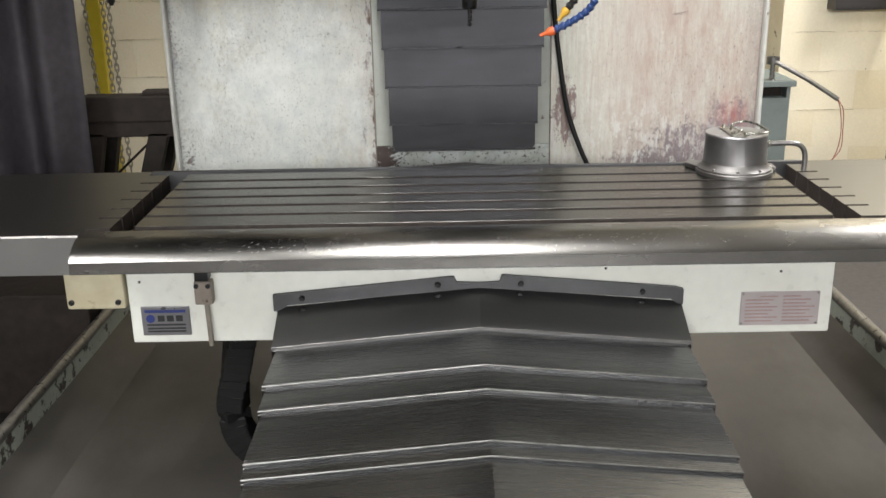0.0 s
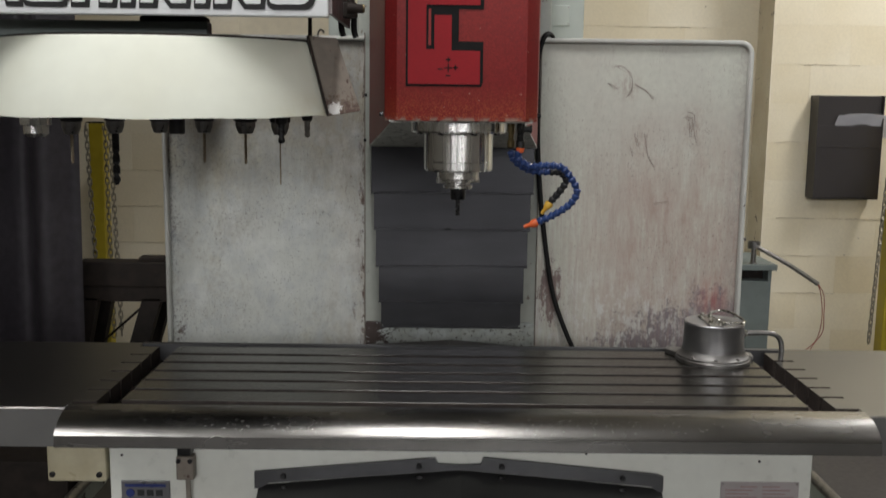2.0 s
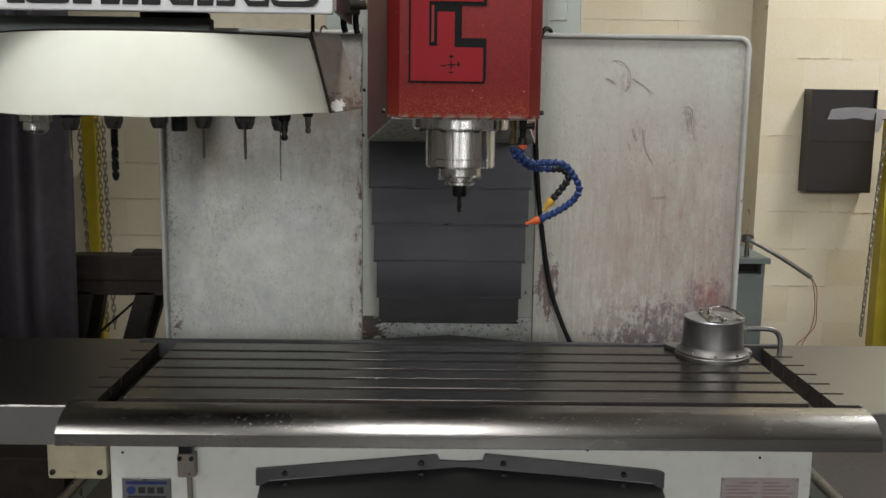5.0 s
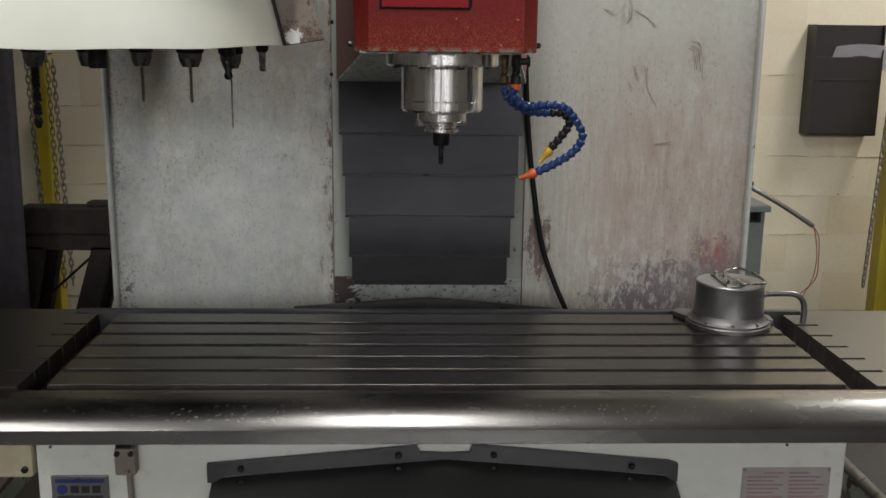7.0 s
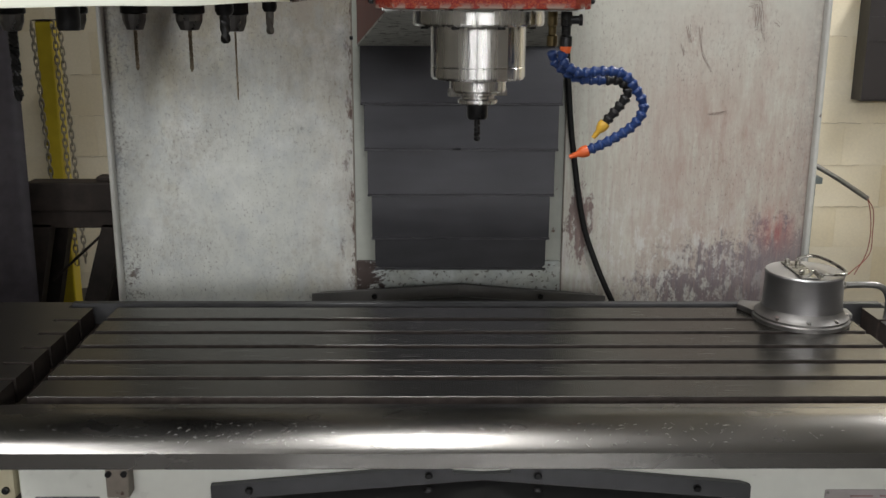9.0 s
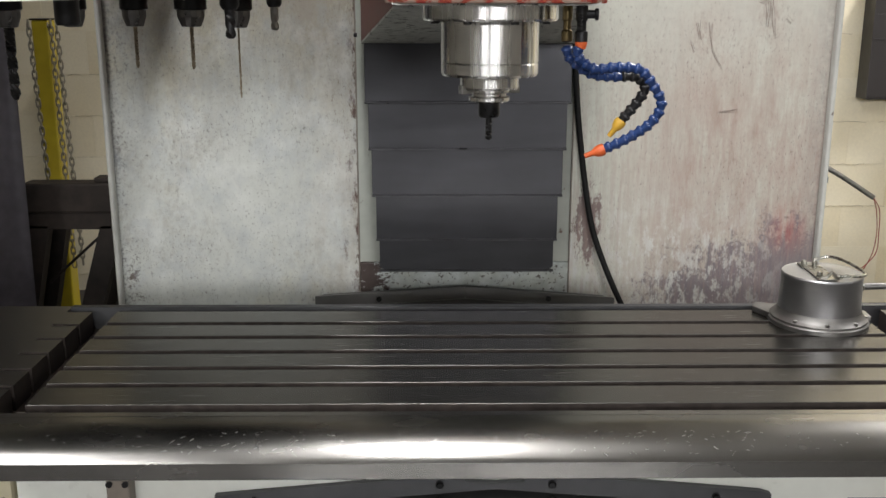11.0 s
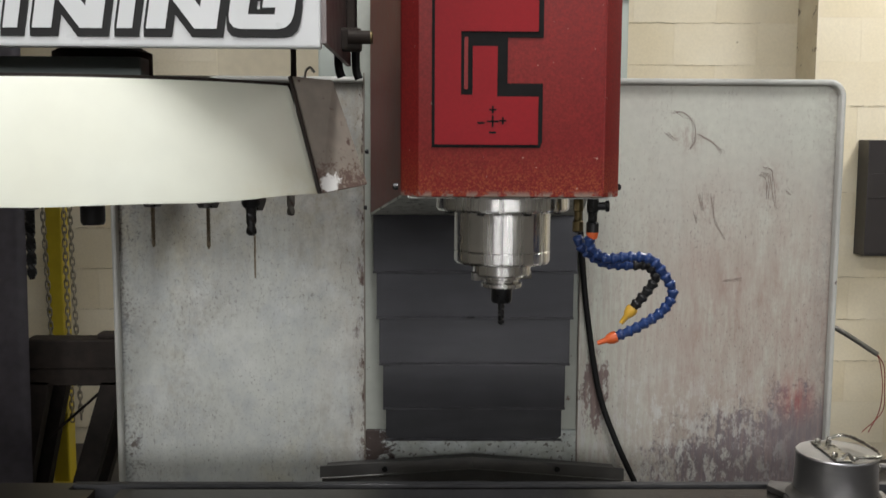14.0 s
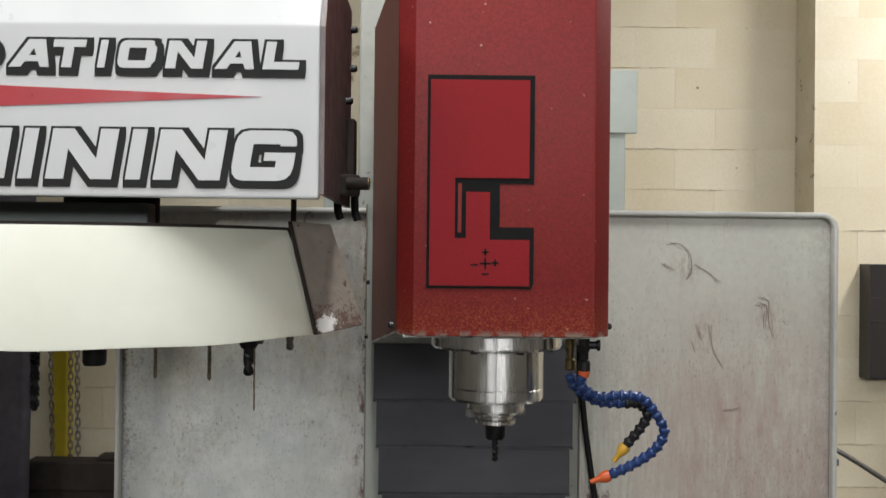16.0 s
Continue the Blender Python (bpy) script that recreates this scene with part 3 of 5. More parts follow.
# ---- the milling machine: bed, saddle, table ----
def machine_base():
    base = thing("machine_base", (0, 2.2, 0), "dark oily cast base with drip pan and chipped pale green rails", "machine base")
    bm = prism([(-1.10, 0.285), (-1.00, 0.20), (-0.55, 0.15), (0.55, 0.15), (1.02, 0.20), (1.12, 0.285), (1.12, 0.26), (1.02, 0.16), (0.55, 0.10), (-0.55, 0.10), (-1.00, 0.16), (-1.10, 0.26)], "y", 0.55, 3.3)
    part("drip_pan", bm, "pan", base, "dark oily sheet drip pan")
    part("plinth", box(-0.95, 0.95, 0.8, 3.2, 0.0, 0.10, 0.01), "pan", base)
    for sx, x in ((-1, -1.10), (1, 1.12)):
        bm = box(min(x, x + sx * 0.03), max(x, x + sx * 0.03), 0.55, 3.3, 0.12, 0.34, 0.004)
        part("rail", bm, "rail", base, "pale green rail with flaked paint")
        bm = tube([(x + sx * 0.012, 0.55, 0.345), (x + sx * 0.012, 3.3, 0.345)], 0.016, 10, steps=1)
        part("rail_edge", bm, "rail_top", base, "worn bare rail edge", 40)
    bm = box(-0.40, 0.40, 0.9, 3.2, 0.10, 0.52, 0.01)
    part("bed_way", bm, "gutter", base, "dark cast bed under the covers")


machine_base()


def saddle():
    s = thing("saddle", (0, 2.1, 0.629), "cream painted saddle block under the worktable", "saddle")
    part("body", prism([(-0.727, 0.629), (0.731, 0.629), (0.731, 0.858), (-0.727, 0.858)], "y", 1.9, 1.925, bevel=0.005), "white", s)
    part("block", box(-0.715, 0.71, 1.925, 2.30, 0.635, 0.798, 0.004), "white", s)
    part("motor_bracket", box(-0.857, -0.734, 1.90, 2.12, 0.705, 0.790, 0.008), "yellowed", s, "yellowed cream bracket plate")
    for x in (-0.845, -0.748):
        part("bolt", lathe([(0.006, 0), (0.006, 0.005), (0.004, 0.006)], (x, 1.9, 0.722), pose(0, 0, 0, 90), 12), "oxide", s)
    # limit switch with its conduit
    sw = part("limit_switch", box(-0.582, -0.546, 1.872, 1.9, 0.722, 0.772, 0.004), "peeling", s, "dirty grey limit switch")
    part("switch_head", box(-0.578, -0.55, 1.868, 1.9, 0.775, 0.797, 0.003), "oxide", sw)
    for x in (-0.576, -0.552):
        part("screw", lathe([(0.005, 0), (0.005, 0.004)], (x, 1.872, 0.764), pose(0, 0, 0, 90), 10), "oxide", sw)
    part("conduit", tube([(-0.562, 1.888, 0.724), (-0.561, 1.888, 0.68), (-0.560, 1.888, 0.626)], 0.0055, 8), "conduit", sw, "grey-beige cable conduit")
    # name plate with a plain emblem and lines
    p = part("name_plate", box(-0.703, -0.602, 1.896, 1.9, 0.647, 0.711, 0.0015), "plate", s, "small silver plate with blue emblem")
    part("plate_band", box(-0.695, -0.610, 1.8945, 1.896, 0.698, 0.704), "plate_blue", p)
    part("plate_emblem", lathe([(0.009, 0), (0.009, 0.0015)], (-0.684, 1.8955, 0.685), pose(0, 0, 0, 90), 20), "plate_blue", p)
    for x in (-0.662, -0.643, -0.624):
        part("plate_mark", box(x - 0.007, x + 0.007, 1.8945, 1.896, 0.6785, 0.6915), "plate_dark", p)
    for z in (0.671, 0.663, 0.6565):
        part("plate_line", box(-0.692, -0.612, 1.8945, 1.896, z - 0.0018, z + 0.0018), "plate_dark", p)
    w = part("warning_plate", box(0.542, 0.705, 1.897, 1.9, 0.647, 0.721, 0.001), "warn", s, "faded pink warning plate with unreadable lines")
    for k in range(8):
        z = 0.711 - k * 0.0077
        for x0, x1 in ((0.552, 0.618), (0.629, 0.695)):
            if k == 0:
                x0, x1 = x0 + 0.03 * (x0 < 0.6), x1 - 0.03 * (x0 > 0.6)
            part("plate_line", box(x0, x1 - 0.009 * ((k * 7) % 3), 1.8955, 1.897, z - 0.0011, z + 0.0011), "warn_ink", w)
    for x in (0.546, 0.701):
        for z in (0.651, 0.717):
            part("rivet", lathe([(0.0025, 0), (0.0018, 0.002)], (x, 1.897, z), pose(0, 0, 0, 90), 8), "hss", w)
    for x, z in ((-0.70, 0.765), (0.26, 0.778), (0.62, 0.765), (-0.30, 0.64)):
        part("plug_screw", lathe([(0.0028, 0), (0.0028, 0.002)], (x, 1.9, z), pose(0, 0, 0, 90), 8), "oxide", s)


saddle()

SLOTS = (2.226, 2.152, 2.079, 2.006, 1.935)
X0, X1 = -0.683, 0.699          # working face between the side gutters
G0, G1 = -0.732, 0.753          # outer sides of the gutters
E0, E1 = -0.780, 0.800          # ends of the slotted plate


def worktable():
    t = thing("milling_worktable", (0, 2.1, 0.80), "ground steel milling worktable with tee slots and coolant gutter", "worktable")
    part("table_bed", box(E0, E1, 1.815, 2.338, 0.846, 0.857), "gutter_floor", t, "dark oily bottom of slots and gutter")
    part("table_core", box(-0.72, 0.715, 1.93, 2.33, 0.80, 0.846), "gutter", t)
    cuts = [2.298] + [v for y in SLOTS for v in (y + 0.0085, y - 0.0085)] + [1.861]
    for a, b in zip(cuts[::2], cuts[1::2]):
        # the same land goes on beyond the gutters, where the slots run out narrower
        for x0, x1, k, z in ((X0, X1, 0, 0.900), (E0, G0, 0.0035, 0.898), (G1, E1, 0.0035, 0.898)):
            y0, y1, c = b - k, a + k, 0.0008                # the front edge is broken by a small chamfer
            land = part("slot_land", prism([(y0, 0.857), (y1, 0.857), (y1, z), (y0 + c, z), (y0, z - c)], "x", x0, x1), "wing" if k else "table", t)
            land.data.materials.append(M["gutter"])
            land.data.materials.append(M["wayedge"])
            for face in land.data.polygons:                 # only the ground top and the chamfer are bright; the slot walls are coloured dark
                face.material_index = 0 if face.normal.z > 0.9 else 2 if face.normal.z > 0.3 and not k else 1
    part("rear_rim", box(E0, E1, 2.324, 2.340, 0.84, 0.900, 0.0006, seg=1), "flange_grey", t)
    part("front_rim", box(E0, E1, 1.8195, 1.835, 0.866, 0.900, 0.001), "apron", t)
    # rolled front apron
    roll = [(1.8175, 0.9005), (1.797, 0.8992), (1.780, 0.8950), (1.765, 0.8885), (1.752, 0.8800), (1.7425, 0.8705)]
    line = [(p.y, p.z) for p in smooth_path([(0, y, z) for y, z in roll], 4)]
    line += [(1.7398, 0.8665), (1.7378, 0.8445), (1.7395, 0.8430), (1.7445, 0.8430), (1.7445, 0.8640), (1.756, 0.8755), (1.780, 0.8885), (1.8175, 0.8935)]
    bm = bmesh.new()
    prism(line, "x", -0.775, 0.797, bm)
    part("apron", bm, "apron", t, "rolled stainless front apron with bright scratches", 26)
    rnd = random.Random(4)
    bm = bmesh.new()
    ys, zs = [y for y, z in roll[::-1]], [z for y, z in roll[::-1]]
    for k in range(190):                                  # fine nicks and scratches along the roll
        x = rnd.choice((rnd.gauss(-0.33, 0.09), rnd.gauss(0.22, 0.13), rnd.uniform(-0.72, 0.72)))
        a, g = rnd.uniform(0.0004, 0.003), rnd.uniform(-1.6, 1.6)
        y = 1.7465 + 0.032 * rnd.random()
        ends = [(x + q * a, y + q * a * g * 0.5) for q in (-1, 1)]
        tube([(px, py, float(np.interp(py, ys, zs)) + 0.0002) for px, py in ends], rnd.uniform(0.0002, 0.0006), 4, bm, steps=1)
    tagged(part("scratch_marks", bm, "bright_scratch", t), "fine bright scratches along the apron", kind="stuff")
    # sheet covers that carry the table on to both sides
    for x0, x1, side in ((-1.75, E0, 0), (E1, 1.75, 1)):
        c = 0.003
        w = part("end_cover", prism([(1.812, 0.818), (2.338, 0.818), (2.338, 0.898), (1.812 + c, 0.898), (1.812, 0.898 - c)], "x", x0, x1), "wing", t, "dull stainless cover box")
        w.data.materials.append(M["hss"])
        w.data.materials.append(M["wing_front"])
        for face in w.data.polygons:                        # a bright broken edge over a dull front
            face.material_index = 0 if face.normal.z > 0.9 else 1 if face.normal.z > 0.3 else 2


worktable()


def way_covers():
    c = thing("front_way_cover", (0, 1.7, 0.5), "dark telescoping gable way cover of steel sheets", "way cover")

    def gable(y0, y1, ridge0, ridge1, half, drop, thick=0.003, lip=0.0085):
        """A roof-shaped sheet, y0 the edge towards the room, with a turned-down lip."""
        bm = bmesh.new()
        line = [(y0, ridge0), (y1, ridge1)]
        top = [[bm.verts.new((x, y, r - (abs(x) / half) * drop)) for x in (-half, 0, half)] for y, r in line]
        bot = [[bm.verts.new((v.co.x, v.co.y, v.co.z - thick)) for v in row] for row in top]
        low = [bm.verts.new((v.co.x, v.co.y, v.co.z - lip)) for v in top[0]]
        for i in (0, 1):
            for a, b in zip(top, top[1:]):
                bm.faces.new((a[i], a[i + 1], b[i + 1], b[i]))
            for a, b in zip(bot, bot[1:]):
                bm.faces.new((a[i], b[i], b[i + 1], a[i + 1]))
            bm.faces.new((top[0][i], low[i], low[i + 1], top[0][i + 1]))
            bm.faces.new((top[-1][i], top[-1][i + 1], bot[-1][i + 1], bot[-1][i]))
        for x, i in ((-1, 0), (1, 2)):                      # turned-down sides
            s0, s1 = top[0][i].co, top[-1][i].co
            a, b = bm.verts.new((s0.x, s0.y, s0.z - 0.16)), bm.verts.new((s1.x, s1.y, s1.z - 0.16))
            bm.faces.new([row[i] for row in top] + [b, a])
        bmesh.ops.recalc_face_normals(bm, faces=bm.faces)
        return bm

    rows = [(1.790, 1.897, 0.698, 0.742, 0.417), (1.633, 1.89, 0.690, 0.692, 0.4085), (1.548, 1.89, 0.683, 0.685, 0.402),
            (1.380, 1.89, 0.676, 0.678, 0.396), (1.344, 1.89, 0.669, 0.671, 0.393), (0.85, 1.89, 0.662, 0.664, 0.388)]
    for y0, y1, r0, r1, half in rows:
        p = part("cover_sheet", gable(y0, y1, r0, r1, half, 0.037), "waycover_dull" if r1 - r0 > 0.02 else "waycover", c)
        for name, dz, r in (("sheet_edge", -0.0006, 0.0014), ("sheet_lip", -0.0078, 0.0007)):
            bm = tube([(-half, y0 - 0.0012, r0 - 0.037 + dz), (0, y0 - 0.0012, r0 + dz)], r, 6, steps=1)
            tube([(0, y0 - 0.0012, r0 + dz), (half, y0 - 0.0012, r0 - 0.037 + dz)], r, 6, bm, steps=1)
            part(name, bm, "sheet_edge", p, "bright worn sheet edge")
    # bolted flange on the saddle
    poly = [(-0.425, 0.735), (-0.060, 0.768), (-0.052, 0.768), (-0.046, 0.756), (-0.0, 0.754), (0.042, 0.756), (0.047, 0.770), (0.054, 0.770),
            (0.405, 0.738), (0.420, 0.733), (0.420, 0.700), (0.412, 0.700), (0.395, 0.712), (0.0, 0.744), (-0.395, 0.712), (-0.415, 0.700), (-0.425, 0.700)]
    part("flange", prism(poly, "y", 1.888, 1.8985), "flange_grey", c, "dark bolted flange plate")
    for x in (-0.365, -0.085, 0.085, 0.335):
        z = 0.760 - abs(x) * 0.088
        part("bolt", lathe([(0.0062, 0), (0.0062, 0.005), (0.0045, 0.007)], (x, 1.888, z), pose(0, 0, 0, 90), 10), "oxide", c)
        part("dent", lathe([(0.009, 0), (0.006, 0.002), (0, 0.003)], (x, 1.882, z - 0.026), pose(0, 0, 0, 90), 10), "oxide", c)

    r = thing("rear_way_cover", (0, 2.7, 0.7), "dark gable way cover behind the worktable", "way cover")
    for y0, y1, xl, xr, z in ((2.62, 2.985, -0.350, 0.330, 0.690), (2.74, 2.99, -0.365, 0.340, 0.722), (2.862, 2.985, -0.376, 0.348, 0.748)):
        bm = bmesh.new()
        prism([(xl, z - 0.024), (-0.008, z), (xr, z - 0.028), (xr, z - 0.05), (-0.008, z - 0.03), (xl, z - 0.05)], "y", y0, y1, bm)
        part("cover_sheet", bm, "rear_cover", r)
    for x0, x1, z0, z1 in ((-0.381, -0.0155, 0.7576, 0.7810), (-0.0145, 0.3515, 0.7815, 0.7520)):
        face = part("end_flange", prism([(x0, z0 - 0.029), (x1, z1 - 0.029), (x1, z1 - 0.001), (x1 - 0.001, z1), (x0 + 0.001, z0), (x0, z0 - 0.001)], "y", 2.856, 2.862), "rear_cover", r, "upright flange of the gable")
        part("hem", tube([(x0, 2.855, z0 - 0.029), (x1, 2.855, z1 - 0.029)], 0.0012, 6, steps=1), "sheet_edge", face, "bright lower hem")
    for x in (-0.225, 0.189):
        part("bolt", lathe([(0.007, 0), (0.007, 0.006)], (x, 2.856, 0.752), pose(0, 0, 0, 90), 10), "oxide", r)


way_covers()


def energy_chain():
    e = thing("cable_carrier", (-0.46, 1.98, 0.22), "black plastic cable carrier hanging under the saddle", "cable carrier")
    path = smooth_path([(-0.515, 1.97, 0.66), (-0.520, 1.965, 0.60), (-0.535, 1.96, 0.52), (-0.544, 1.96, 0.45), (-0.535, 1.96, 0.385), (-0.49, 1.955, 0.335), (-0.40, 1.95, 0.315)], 8)
    for q, d in spaced(path, 0.019):
        bm = box(-0.028, 0.028, -0.03, 0.03, -0.0125, 0.0125, 0.003, seg=1)
        rot = d.to_track_quat("Z", "Y").to_matrix().to_4x4()
        bmesh.ops.transform(bm, matrix=Matrix.Translation(q) @ rot, verts=bm.verts)
        part("link", bm, "rubber", e)


energy_chain()


# ---- column, splash panels, column cover ----
def column():
    c = thing("machine_column", (0, 3.3, 0), "pale green cast machine column with rust at its foot", "machine column")
    part("casting", box(-0.305, 0.285, 3.006, 3.60, 0.10, 2.45, 0.006), "strip", c)
    part("foot_plate", box(-0.279, 0.255, 2.992, 3.006, 0.62, 0.806, 0.003), "rusty", c, "rust-spotted flaking foot plate")
    for x in (-0.2815, 0.2575):
        part("groove", box(x - 0.0015, x + 0.0015, 2.996, 3.007, 0.62, 1.70), "peeling", c, "rusty vertical groove")


column()


def rounded_panel(x0, x1, z0, z1, r, corner):
    """Outline of a panel with one rounded upper corner."""
    pts = [(x0, z0), (x1, z0)]
    arc = [(math.cos(a), math.sin(a)) for a in (math.pi / 2 * k / 8 for k in range(9))]
    if corner == "right":
        pts += [(x1 - r + r * c, z1 - r + r * s) for c, s in arc] + [(x0, z1)]
    else:
        pts += [(x1, z1)] + [(x0 + r - r * s, z1 - r + r * c) for c, s in arc]
    return pts


def splash_panels():
    for side, x0, x1, label in (("left", -0.895, -0.283, "chalky white splash panel with grey specks"),
                                ("right", 0.259, 0.893, "stained white splash panel with bare purple primer patches")):
        z0, z1 = 0.56, 1.683
        p = thing("splash_panel", (x0 if side == "left" else 0.282, 3.0, z0), label, "machine panel", "splash panels")
        out = rounded_panel(x0, x1, z0, z1, 0.035, side)
        part("sheet", prism(out, "y", 3.0, 3.012), "panel_l" if side == "left" else "panel_r", p)
        edge = out[1:-1] if side == "right" else out[2:] + [out[0]]
        line = [Vector((x, 2.993, z)) for x, z in (edge + [(x0, z1)] if side == "right" else edge)]
        bm = tube(line, 0.0075, 8, raw=True)               # the rim is turned well out from the sheet
        tube([p - Vector((0, 0.011, 0)) for p in line], 0.0072, 8, bm, raw=True)
        part("rolled_rim", bm, "rim", p, "pale rolled rim", 60)
        if side == "right":
            rnd = random.Random(2)
            marks = [[(0.477, 1.608), (0.508, 1.604), (0.528, 1.581), (0.533, 1.539), (0.522, 1.520)], [(0.546, 1.551), (0.576, 1.536), (0.605, 1.510)],
                     [(0.465, 1.557), (0.488, 1.542)], [(0.710, 1.475), (0.728, 1.47), (0.735, 1.42), (0.742, 1.375)],
                     [(0.700, 1.46), (0.722, 1.45), (0.724, 1.40)], [(0.770, 1.42), (0.780, 1.405)], [(0.553, 1.41), (0.562, 1.37)],
                     [(0.540, 1.36), (0.548, 1.34)], [(0.585, 1.405), (0.592, 1.34), (0.618, 1.30)], [(0.62, 1.19), (0.66, 1.195)]]
            for q in marks:
                for k in range(4):
                    pts = [(x + rnd.uniform(-0.006, 0.006), 2.9993, z + rnd.uniform(-0.006, 0.006)) for x, z in q]
                    part("scuff", tube(pts, rnd.uniform(0.0003, 0.0008), 4), "scratch", p)


splash_panels()


def column_cover():
    c = thing("column_way_cover", (0, 2.9, 0.81), "dark blued steel telescoping way cover on the column", "way cover")
    zs = [1.372, 1.227, 1.117, 1.004, 0.894, 0.815]
    halves = [0.240, 0.233, 0.227, 0.2185, 0.212]
    for k, half in enumerate(halves):
        top, low = zs[k] + (0.012 if k else 0.45), zs[k + 1]
        y = 2.855 + k * 0.006
        cx = -0.011
        r = 0.012
        poly = [(cx - half, low), (cx + half, low), (cx + half, top), (cx - half, top)]
        if k == 4:
            poly = [(cx - half + r, low), (cx + half - r, low), (cx + half, low + r), (cx + half, top), (cx - half, top), (cx - half, low + r)]
        p = part("cover_sheet", prism(poly, "y", y, 2.992, bevel=0.001), "column_cover", c)
        part("hem", box(cx - half - 0.001, cx + half + 0.001, y - 0.004, y, low - 0.001, low + 0.005, 0.0012, seg=1), "cover_hem", p, "rubbed lower hem")


column_cover()


# ---- spindle head ----
AX, AY = -0.010, 2.06
DROP = Vector((0, 0, -0.288))   # the head stands this far below its top stop


def lowered(ob):
    """Brings a thing of the head, modelled at the top stop, down to where the head stands."""
    ob.location += DROP
    return ob



def spindle_head():
    h = thing("spindle_head", (0, 2.0, 1.745), "red painted spindle head with worn lower edge", "spindle head")
    # tapered casting behind the front cover
    bm = bmesh.new()
    lo = [(-0.159, 2.19, 1.741), (0.143, 2.19, 1.741), (0.238, 2.87, 1.656), (-0.258, 2.87, 1.656)]
    hi = [(-0.159, 2.19, 2.40), (0.143, 2.19, 2.40), (0.238, 2.87, 2.40), (-0.258, 2.87, 2.40)]
    a, b = [bm.verts.new(p) for p in lo], [bm.verts.new(p) for p in hi]
    bm.faces.new(a), bm.faces.new(b[::-1])
    for i in range(4):
        bm.faces.new((a[i], b[i], b[(i + 1) % 4], a[(i + 1) % 4]))
    bmesh.ops.recalc_face_normals(bm, faces=bm.faces)
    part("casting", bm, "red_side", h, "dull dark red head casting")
    bm = bmesh.new()
    a = [bm.verts.new((x, y, z - 0.001)) for x, y, z in lo]
    b = [bm.verts.new((x, y, z - 0.006)) for x, y, z in lo]
    bm.faces.new(a), bm.faces.new(b[::-1])
    for i in range(4):
        bm.faces.new((a[i], b[i], b[(i + 1) % 4], a[(i + 1) % 4]))
    bmesh.ops.recalc_face_normals(bm, faces=bm.faces)
    part("underside", bm, "underside", h, "speckled dark grey underside")
    # front cover with chamfered corners
    k = 0.026
    poly = [(-0.163 + k, 1.93), (0.147 - k, 1.93), (0.147, 1.93 + k), (0.147, 2.195), (-0.163, 2.195), (-0.163, 1.93 + k)]
    f = part("front_cover", prism(poly, "z", 1.745, 2.40, bevel=0.004), "red", h, "red sheet cover with orange chips low down", 30)
    # plain emblem on the front
    y = 1.9275
    x0, x1 = -0.119, 0.031

    def ring(pts, name, mat_name, yy):
        part(name, prism(pts, "y", yy, yy + 0.0018), mat_name, f)
    zb = 1.814
    ring([(x0, zb), (x1, zb), (x1 + 0.003, zb + 0.008), (x1 + 0.003, zb + 0.088), (x0 + 0.104, zb + 0.088), (x0 + 0.104, zb + 0.150), (x1 + 0.003, zb + 0.150),
          (x1 + 0.003, zb + 0.305), (x0, zb + 0.305)], "emblem_border", "black_decal", y)
    e = 0.0042
    ring([(x0 + e, zb + e), (x1 - e + 0.001, zb + e), (x1 - e + 0.001, zb + 0.070), (x0 + 0.090, zb + 0.070), (x0 + 0.090, zb + 0.138), (x0 + 0.056, zb + 0.138),
          (x0 + 0.056, zb + 0.072), (x0 + 0.040, zb + 0.072), (x0 + 0.040, zb + 0.158), (x1 - e, zb + 0.158), (x1 - e, zb + 0.298), (x0 + e, zb + 0.298)],
         "emblem_field", "logo_red", y - 0.0018)
    ring([(x0 + 0.0445, zb + 0.080), (x0 + 0.0495, zb + 0.080), (x0 + 0.0495, zb + 0.150), (x0 + 0.0445, zb + 0.150)], "emblem_slot", "red", y - 0.0018)
    cx, cz = -0.035, zb + 0.036
    for dx, dz, w, t in ((0, 0, 0.008, 0.0012), (0, 0, 0.0012, 0.008), (0.014, 0.001, 0.005, 0.0012), (0.014, 0.001, 0.0012, 0.005), (-0.016, -0.002, 0.005, 0.0012),
                         (0, 0.016, 0.005, 0.0012), (0, 0.016, 0.0012, 0.005), (0, -0.015, 0.005, 0.0012)):
        part("emblem_mark", box(cx + dx - w, cx + dx + w, y - 0.0027, y - 0.0017, cz + dz - t, cz + dz + t), "black_decal", f)
    part("weld_line", tube([(0.1205, 1.9295, 1.75), (0.1205, 1.9295, 2.40)], 0.0012, 6, steps=1), "red", f)
    for x, y0, z in ((0.151, 2.0, 1.757), (-0.167, 1.99, 1.757), (-0.262, 2.80, 1.672), (-0.252, 2.70, 1.80)):
        part("screw", lathe([(0.005, 0), (0.005, 0.006), (0.003, 0.008)], (x, y0, z), pose(0, 0, 0, 0, 90 if x > 0 else -90), 10), "oxide", h)
    part("cover_floor", box(-0.152, 0.136, 1.945, 2.188, 1.7425, 1.752), "underside", h)
    # spindle cartridge and flange
    part("flange", lathe([(0.1015, 1.746), (0.1015, 1.723), (0.0990, 1.7195), (0.074, 1.7195)], (AX, AY, 0), None, 64), "chrome", h, "turned steel flange", 30)
    for q in range(8):
        a = 2 * math.pi * (q + 0.45) / 8
        part("bolt", lathe([(0.006, 1.720), (0.006, 1.7155), (0.003, 1.7155), (0.003, 1.718)], (AX + 0.088 * math.cos(a), AY + 0.088 * math.sin(a), 0), None, 12), "oxide", h)
